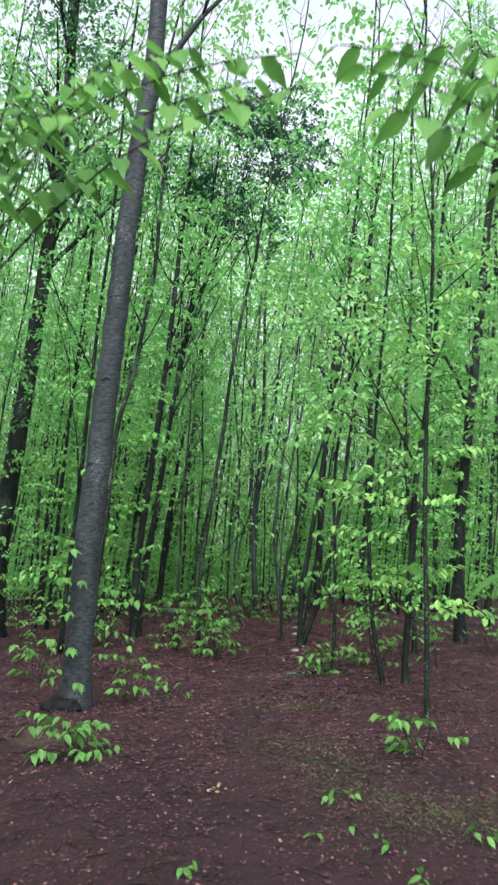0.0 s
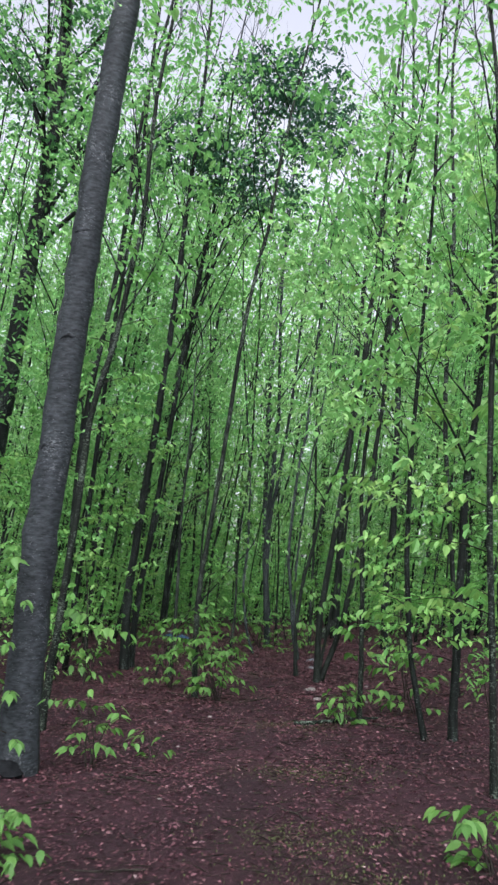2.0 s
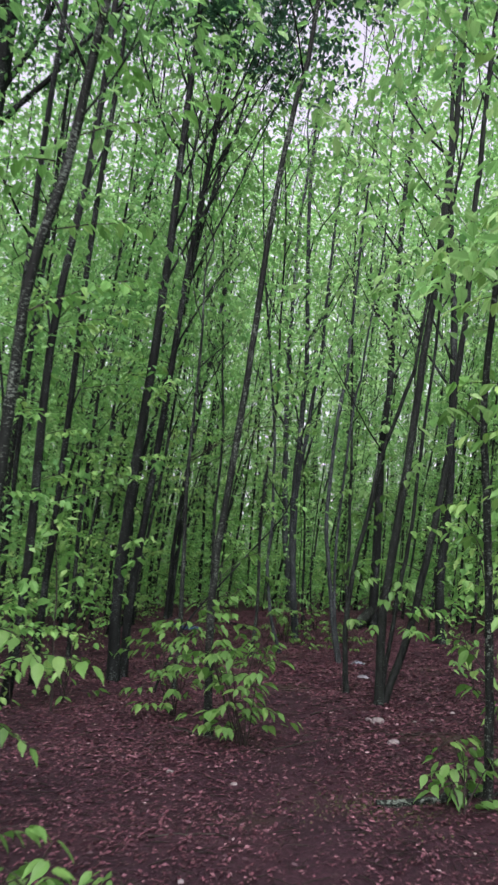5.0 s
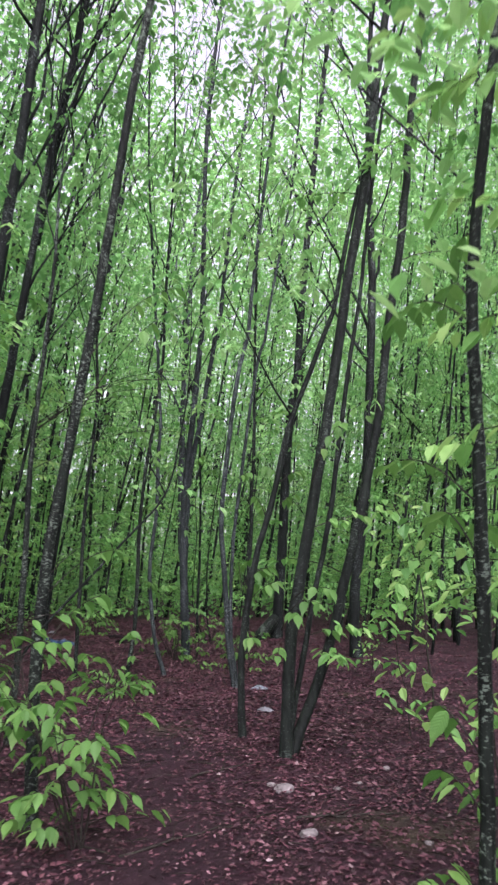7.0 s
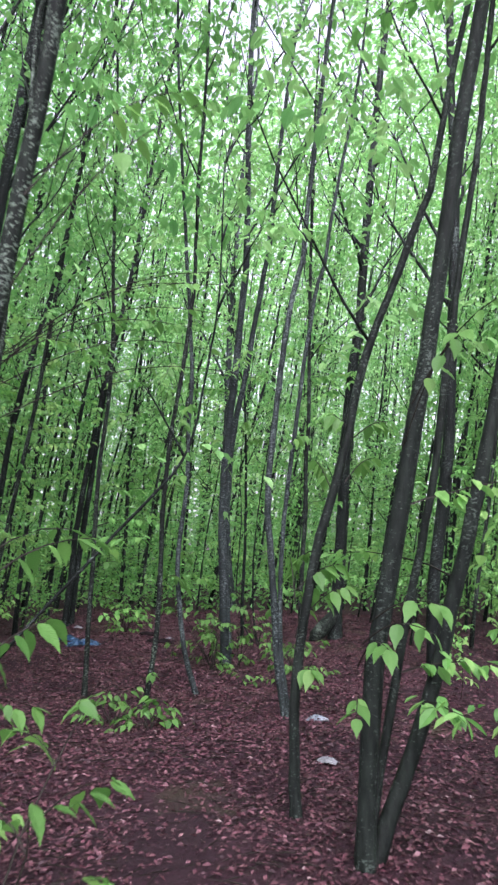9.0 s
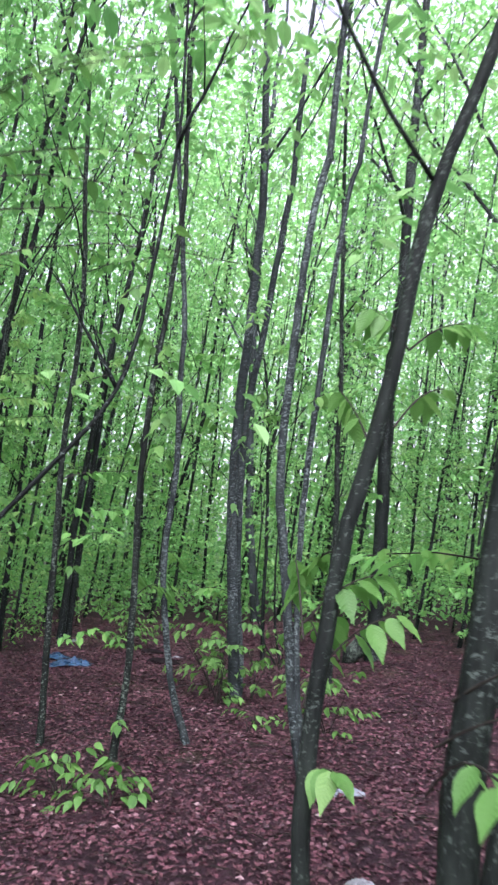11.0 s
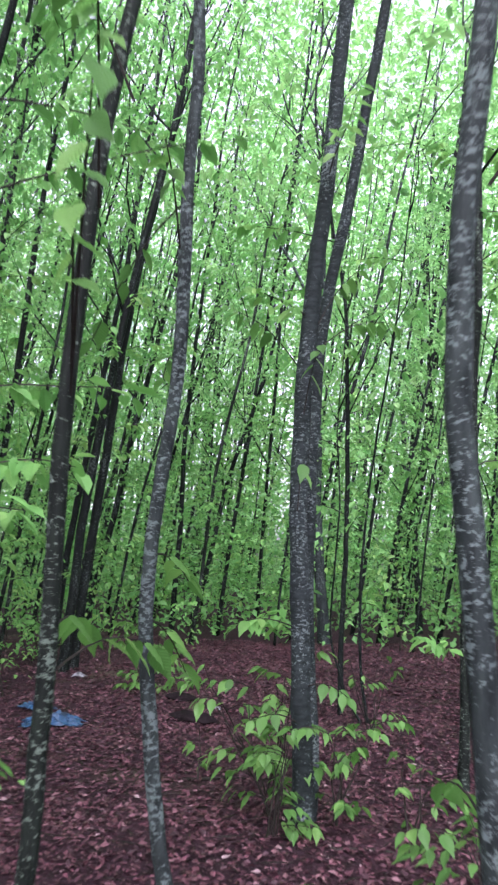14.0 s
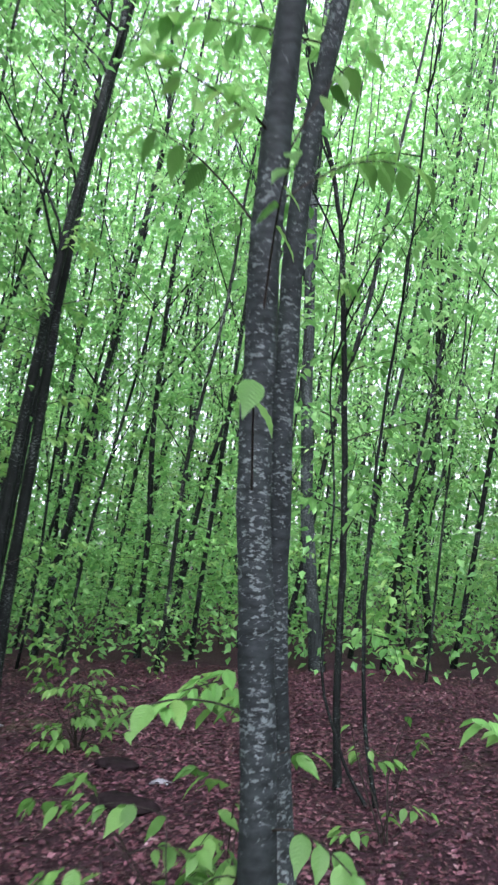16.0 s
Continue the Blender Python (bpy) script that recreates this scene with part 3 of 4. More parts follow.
sinuous = build_tree(-3.52, 22.9, 0.016, [(0.4, -0.08, 0.0), (1.0, -0.08, 0.0), (1.4, -0.06, 0.0), (2.0, 0.0, 0.0), (2.56, 0.08, 0.02), (3.1, 0.18, 0.03), (3.63, 0.26, 0.04)], 6, 129, BARK, "sinuous thin sapling with two bowed stems", limbs=5, low=0.5, clumps=24, low_sprays=4, stems=[((-0.16, 0.05), [(0.2, -0.04, 0.0), (0.45, -0.12, 0.0), (0.7, -0.2, 0.0), (1.2, -0.16, 0.0), (1.9, -0.1, 0.0), (2.6, -0.14, 0.0)], 0.012, 4.5)])
build_tree(-3.71, 31.1, 0.069, [(0.62, 0.03, 0.01), (1.79, -0.11, -0.03), (2.9, 0.12, 0.04), (3.94, 0.3, 0.08), (4.9, 0.19, 0.06), (6.27, 0.35, 0.1), (8.09, 0.61, 0.17), (10.19, 0.93, 0.26)], 14, 123, BARK, "thin tree with a sinuous stem", limbs=11, low=0.26, clumps=80, low_sprays=7)
build_tree(-4.41, 32.76, 0.057, [(0.81, 0.1, 0.03), (2.35, 0.27, 0.08), (3.4, 0.43, 0.12), (5.12, 0.65, 0.18), (7.23, 0.78, 0.22)], 13, 124, BARK, "thin dark pole tree", limbs=11, low=0.26, clumps=80, low_sprays=7)
build_tree(-9.11, 28.69, 0.069, [(1.01, 0.24, 0.07), (2.12, 0.49, 0.14), (3.17, 0.66, 0.19), (4.43, 0.95, 0.27), (6.18, 1.33, 0.38), (8.09, 1.71, 0.49)], 13, 125, BARK, "dark leaning pole tree", limbs=11, low=0.26, clumps=80, low_sprays=7)
build_tree(-7.75, 29.3, 0.057, [(0.76, 0.04, 0.01), (1.8, 0.12, 0.03), (3.48, 0.14, 0.04), (5.6, 0.34, 0.1), (7.72, 0.56, 0.16)], 13, 126, BARK, "dark leaning pole tree", limbs=11, low=0.26, clumps=80, low_sprays=7)
build_tree(-10.18, 35.91, 0.068, [(1.45, 0.22, 0.06), (3.2, 0.56, 0.16), (5.27, 0.97, 0.28), (8.12, 1.18, 0.34), (11.82, 1.32, 0.37)], 15, 127, BARK, "dark leaning pole tree", limbs=11, low=0.26, clumps=80, low_sprays=7)
build_tree(-7.14, 24.24, 0.065, [(0.64, 0.07, 0.02), (1.6, 0.15, 0.04), (2.97, 0.35, 0.1), (4.12, 0.55, 0.15), (5.61, 0.85, 0.24), (6.23, 0.99, 0.28)], 13, 128, BARK, "dark leaning pole tree", limbs=11, low=0.3, clumps=80, low_sprays=7)
coppice = build_tree(-1.7, 13.93, 0.052, [(0.76, 0.03, 0.0), (1.37, 0.14, 0.01), (2.08, 0.28, 0.03), (2.89, 0.42, 0.04), (3.52, 0.52, 0.05), (4.29, 0.67, 0.06), (5.29, 0.8, 0.08), (5.85, 0.89, 0.09)], 13, 150, BARK_SMOOTH, "dark coppiced tree with several stems from one stool", limbs=12, low=0.4, clumps=90, low_sprays=9, stems=[((0.04, 0.09), [(0.52, 0.22, 0.12), (0.99, 0.35, 0.13), (1.41, 0.45, 0.14), (1.88, 0.57, 0.15), (2.22, 0.65, 0.16), (2.66, 0.73, 0.17), (3.29, 0.8, 0.17), (3.9, 0.92, 0.18), (4.51, 0.98, 0.19), (5.49, 1.08, 0.2)], 0.044, 13), ((0.01, 0.09), [(0.62, 0.11, 0.13), (1.16, 0.21, 0.14), (1.58, 0.32, 0.15), (2.32, 0.42, 0.16), (2.72, 0.48, 0.17), (3.58, 0.63, 0.18), (4.53, 0.74, 0.19)], 0.026, 8)])
twin = build_tree(-3.47, 19.96, 0.064, [(0.61, -0.02, -0.01), (1.28, -0.04, -0.01), (1.8, -0.05, -0.01), (2.33, -0.02, -0.01), (2.88, 0.02, 0.01), (3.44, 0.1, 0.03), (4.21, 0.16, 0.05), (4.92, 0.24, 0.07)], 14, 151, BARK_GREY, "grey twin-stemmed tree with flecked bark and leafy foot", limbs=11, low=0.36, clumps=90, low_sprays=5, stems=[((-0.03, 0.51), [(0.36, -0.04, -0.01), (0.98, -0.07, -0.02), (1.65, -0.06, -0.02), (2.42, -0.03, -0.01), (2.98, 0.04, 0.01), (3.51, 0.16, 0.04), (4.14, 0.26, 0.07), (4.7, 0.36, 0.1), (5.31, 0.46, 0.13)], 0.052, 13)])
fork = build_tree(-2.08, 14.6, 0.034, [(0.44, -0.01, 0), (0.67, -0.01, 0), (1.04, 0.05, 0.01), (1.46, 0.12, 0.02), (1.67, 0.2, 0.04), (2.0, 0.29, 0.05), (2.33, 0.35, 0.06), (2.52, 0.4, 0.07), (2.68, 0.47, 0.08), (2.91, 0.56, 0.1), (3.15, 0.66, 0.12), (3.49, 0.77, 0.14)], 8, 152, BARK_SMOOTH, "bent forked sapling close to the path", limbs=7, low=0.3, clumps=30, low_sprays=0)
build_tree(-6.4, 17.2, 0.04, [(2, 0.12, 0.0), (4, 0.35, 0.05), (6, 0.6, 0.05)], 11, 171, BARK_GREEN, "leafy young tree with low spreading branches", limbs=12, low=0.22, clumps=170, each=14, low_sprays=12)
build_tree(-7.8, 17.4, 0.04, [(2, 0.12, 0.0), (4, 0.35, 0.05), (6, 0.6, 0.05)], 8, 172, BARK_GREEN, "leafy young tree with low spreading branches", limbs=12, low=0.22, clumps=170, each=14, low_sprays=12)



def bark_ridges(root, rings):
    """Swollen branch scars part-way round the big trunk."""
    rng = np.random.default_rng(8)
    for z, x, y, r, start, sweep in rings:
        a = np.linspace(start, start + sweep, 12)
        rr = r - 0.006
        pts = np.stack([x + rr * np.cos(a), y + rr * np.sin(a), z + 0.035 * np.sin(np.linspace(0, math.pi, 12)) + rng.normal(0, 0.004, 12)], 1)
        mesh_object("bark_ridge", *tube(pts, 0.006 + 0.013 * np.sin(np.linspace(0.1, math.pi - 0.1, 12)), 8), BARK_BEECH, root, "", True)


bark_ridges(big, ((4.06, 0.355, 0.07, 0.108, 3.4, 2.9), (4.86, 0.44, 0.09, 0.101, 3.6, 2.6), (3.2, 0.27, 0.05, 0.115, 4.2, 1.6), (2.35, 0.19, 0.04, 0.123, 3.9, 1.2), (5.6, 0.53, 0.11, 0.095, 3.5, 2.2)))


# ---- filler trees of the wood: a few builds, copied ----
def filler_trees():
    rng = np.random.default_rng(11)
    kinds = []
    for i in range(9):
        h = rng.uniform(12.5, 17.5)
        lean = rng.uniform(0.08, 0.2)
        bow = rng.uniform(-0.35, 0.35)
        knots = [(z, lean * z + bow * math.sin(z / h * math.pi) + 0.11 * math.sin(1.3 * z + i) + 0.04 * math.sin(3.1 * z + 2 * i), 0.02 * z + 0.06 * math.sin(1.3 * z + 2 * i)) for z in np.linspace(0.8, h * 0.8, 9)]
        kinds.append(build_tree(0, 0, rng.uniform(0.03, 0.062), knots, h, 200 + i, (BARK, BARK_GREEN, BARK)[i % 3], limbs=6, low=0.14, clumps=100, each=14, leaf=0.106, low_sprays=16, sides=6, rings=26, shape=LEAF_LOW))
    taken = [(o.location.x, o.location.y) for o in scene.objects if o.type == "EMPTY" and o.parent is None and o not in kinds]
    spots = []
    for y0, y1, count, wide in ((10, 20, 22, 6.5), (20, 28, 76, 7.5), (28, 38, 100, 10.5), (38, 50, 96, 15.0)):
        done = 0
        while done < count:
            y = rng.uniform(y0, y1)
            x = -0.22 * y + rng.uniform(-wide, wide)
            aside = abs(x + 0.19 * y)
            if y < 27.5 and aside < (1.9 + 0.03 * y if y < 20 else 3.0) or any((x - a) ** 2 + (y - b) ** 2 < 0.5 for a, b in taken + spots):
                continue
            spots.append((x, y))
            done += 1
    # Unseen trees added around the start to shade its ground.
    for i in range(88):
        a = rng.uniform(0, 2 * math.pi)
        r = rng.uniform(3.5, 15)
        x, y = -1.5 + r * math.cos(a) * 1.0, 5 + r * math.sin(a)
        if abs(x + 0.14 * y) < 2.4 + 0.27 * max(y, 0) or any((x - p) ** 2 + (y - q) ** 2 < 0.8 for p, q in taken + spots):
            continue
        spots.append((x, y))
    for i, (x, y) in enumerate(spots):
        s = rng.uniform(0.8, 1.15)
        away = math.hypot(x + 0.9, y - 5)
        west = math.degrees(math.atan2(-(x + 0.9), y - 5))
        if 0 < west < 12 and y > 5:
            s = min(s, (0.42 * away + 1.4) / 15)
        if 14 < west < 25 and y > 24:
            s *= 0.86
        m = pose(x, y, float(ground_z(np.float64(x), np.float64(y))), rng.normal(0, 1.5), rng.normal(3.0 if y > 26 else 0.5, 2.5), rng.uniform(-30, 30)) @ Matrix.Diagonal((max(s, 0.75) * rng.uniform(0.75, 1.25), max(s, 0.75) * rng.uniform(0.75, 1.25), s, 1))
        if i < len(kinds):
            kinds[i].matrix_basis = m
        else:
            copy_thing(kinds[i % len(kinds)], m)


filler_trees()


# ---- distant wood ----
def distant_wood():
    rng = np.random.default_rng(21)
    # surrounding_wood: unseen ring added beside and behind, closing the horizon and screening light.
    for name, label, lo, hi, ang, n_leaf, n_stem, size in (("distant_wood", "dense green leafy wood closing the view", 36, 72, (math.radians(62), math.radians(145)), 290000, 520, 0.25),
                                                            ("surrounding_wood", "unseen leafy wood added around the walk", 26, 50, (math.radians(145), math.radians(422)), 19000, 160, 0.42)):
        bits = []
        for i in range(n_stem):
            a, r = rng.uniform(*ang), rng.uniform(lo, hi)
            x, y = r * math.cos(a) - 1.5, r * math.sin(a) + 5
            h = rng.uniform(12, 19)
            t = np.linspace(0, 1, 6)
            bits.append(tube(np.stack([x + (0.08 * h) * t + rng.normal(0, 0.12, 6), y + rng.normal(0, 0.12, 6), -0.1 + h * t], 1), 0.09 * (1.1 - t), 5))
        tagged(mesh_object(name + "_stems", *join(bits), BARK), "dark thin stems of the far wood", "trees", kind="stuff")
        a, r = rng.uniform(*ang, n_leaf), rng.uniform(lo, hi, n_leaf)
        z = 0.05 + 28 * rng.uniform(0, 1, n_leaf) ** 1.15
        o = np.stack([r * np.cos(a) - 1.5, r * np.sin(a) + 5, z], 1)
        west = np.degrees(np.arctan2(-(o[:, 0] + 1), o[:, 1] - 6))
        steep = np.degrees(np.arctan2(z - 1.4, np.hypot(o[:, 0] + 1, o[:, 1] - 6)))
        thin = np.where((west > 15) & (west < 32) & (z > 5), 0.25, 0) + np.where((west > 3) & (west < 12) & (steep > 28), 0.85, 0)
        o = o[rng.uniform(0, 1, n_leaf) > thin]
        n_leaf = len(o)
        b = rng.uniform(0, 2 * math.pi, n_leaf)
        v, f = leaves(LEAF_LOW, o, np.stack([np.cos(b), np.sin(b), rng.normal(-0.4, 0.4, n_leaf)], 1), np.stack([rng.normal(0, 0.5, n_leaf), rng.normal(0, 0.5, n_leaf), np.ones(n_leaf)], 1), rng.uniform(0.6, 1.3, n_leaf) * size * (1 + 0.3 * np.clip((o[:, 2] - 8) / 8, 0, 1)))
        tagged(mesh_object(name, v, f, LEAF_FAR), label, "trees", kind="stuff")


distant_wood()


def low_thicket():
    """Leafy undergrowth where the open floor ends."""
    rng = np.random.default_rng(23)
    n = 34000
    y = rng.uniform(27.5, 42, n)
    x = -0.22 * y + rng.uniform(-13, 13, n)
    z = 0.1 + 2.8 * rng.uniform(0, 1, n) ** 1.4
    a = rng.uniform(0, 2 * math.pi, n)
    v, f = leaves(LEAF_LOW, np.stack([x, y, z], 1), np.stack([np.cos(a), np.sin(a), rng.normal(-0.4, 0.4, n)], 1), np.stack([rng.normal(0, 0.5, n), rng.normal(0, 0.5, n), np.ones(n)], 1), rng.uniform(0.09, 0.17, n))
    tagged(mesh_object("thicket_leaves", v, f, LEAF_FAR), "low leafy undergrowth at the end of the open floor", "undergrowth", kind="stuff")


low_thicket()

# ---- undergrowth along the walk ----
FRESH = "young shrub with fresh drooping bright green leaves"
for i, (x, y, h, spread, count, size, stems, label) in enumerate((
        (-2.42, 6.12, 0.36, 0.34, 130, 0.09, 6, "low clump of bright green leaves at the roots"),
        (0.07, 6.52, 0.36, 0.28, 64, 0.09, 5, "low leafy seedling on mossy ground"),
        (-2.71, 8.28, 0.66, 0.34, 70, 0.09, 4, FRESH),
        (-2.39, 8.71, 0.30, 0.18, 20, 0.08, 3, "small dull green ground plant"),
        (-2.64, 12.04, 1.15, 0.38, 260, 0.10, 8, "dense leafy bush at the edge of the path"),
        (-3.54, 13.10, 0.95, 0.52, 180, 0.10, 8, "spreading leafy bush beside the path"),
        (-1.03, 10.47, 0.45, 0.28, 50, 0.10, 3, FRESH),
        (-0.36, 11.34, 0.65, 0.40, 80, 0.10, 4, FRESH),
        (-1.00, 10.73, 0.40, 0.22, 26, 0.11, 3, "small shrub with large soft leaves"),
        (-3.46, 16.64, 0.26, 0.26, 56, 0.09, 4, "low leafy seedling among dead leaves"),
        (-3.82, 16.81, 0.30, 0.26, 50, 0.09, 4, "low leafy seedling among dead leaves"),
        (-3.08, 18.81, 0.20, 0.20, 20, 0.08, 3, "low seedling with drooping leaves"),
        (-3.66, 20.04, 0.95, 0.24, 100, 0.09, 4, FRESH),
        (-3.81, 20.45, 0.95, 0.25, 87, 0.08, 4, "upright shrub beside the twin-stemmed tree"),
        (-3.60, 19.74, 0.60, 0.22, 80, 0.08, 4, "leafy shrub at the foot of a tree"),
        (-3.30, 19.95, 0.62, 0.24, 83, 0.08, 4, "leafy shrub at the foot of a tree"),
        (-2.48, 18.75, 0.60, 0.38, 120, 0.08, 4, "spreading shrub with large pale green leaves"),
        (-2.92, 19.99, 0.45, 0.22, 26, 0.08, 3, FRESH),
        (-5.81, 23.54, 0.66, 0.44, 180, 0.09, 8, "spreading bright green shrub"),
        (-4.25, 20.59, 0.50, 0.10, 8, 0.08, 1, "single-stemmed seedling with one tuft of leaves"),
        (-6.33, 24.94, 0.40, 0.30, 34, 0.08, 3, FRESH),
        (-3.42, 22.22, 0.70, 0.32, 40, 0.08, 4, "shrub with curved dark stems"),
        (-4.85, 13.60, 0.60, 0.40, 40, 0.11, 4, FRESH),
        (-4.30, 9.60, 0.55, 0.40, 40, 0.11, 4, FRESH),
        (-0.46, 5.34, 0.12, 0.12, 14, 0.07, 2, "tiny green ground plant"),
        (-0.11, 4.42, 0.12, 0.10, 10, 0.07, 2, "tiny green ground plant"),
        (0.34, 4.61, 0.14, 0.12, 10, 0.07, 2, "tiny green ground plant"),
        (-1.04, 3.93, 0.10, 0.08, 8, 0.07, 2, "tiny green ground plant"),
        (-0.50, 4.52, 0.08, 0.07, 7, 0.06, 2, "tiny green ground plant"),
        (-0.26, 4.74, 0.10, 0.08, 8, 0.06, 2, "tiny green ground plant"),
        (0.10, 3.90, 0.10, 0.10, 9, 0.07, 2, "tiny green ground plant"))):
    build_shrub(x, y, h, spread, count, size, 300 + i, label, stems=stems)


def scattered_seedlings():
    """Farther undergrowth, built as one stem and one spray each."""
    rng = np.random.default_rng(31)
    kinds = []
    for i in range(5):
        root = new("seedling")
        tagged(root, "knee-high woodland seedling with fresh leaves", "shrub", "woodland undergrowth")
        h = rng.uniform(0.6, 1.5)
        pts, rr = limb((0, 0, -0.05), (rng.normal(0, 0.2), rng.normal(0, 0.2), 1), h, 0.008, rng, 0.1)
        mesh_object("stem", *tube(pts, rr, 5), TWIG, root)
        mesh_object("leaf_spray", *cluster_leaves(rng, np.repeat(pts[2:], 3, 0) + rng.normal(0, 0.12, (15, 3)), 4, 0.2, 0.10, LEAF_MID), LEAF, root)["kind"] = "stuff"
        kinds.append(root)
    done = 0
    while done < 120:
        y = rng.uniform(11, 34)
        x = -0.2 * y + rng.uniform(-8, 7)
        if abs(x + 0.19 * y) < (1.5 if y < 15 else 2.4) and y < 27:
            continue
        m = pose(x, y, float(ground_z(np.float64(x), np.float64(y))), 0, 0, rng.uniform(0, 360)) @ Matrix.Scale(rng.uniform(0.7, 1.3), 4)
        if done < len(kinds):
            kinds[done].matrix_basis = m
        else:
            copy_thing(kinds[done % 5], m)
        done += 1


scattered_seedlings()

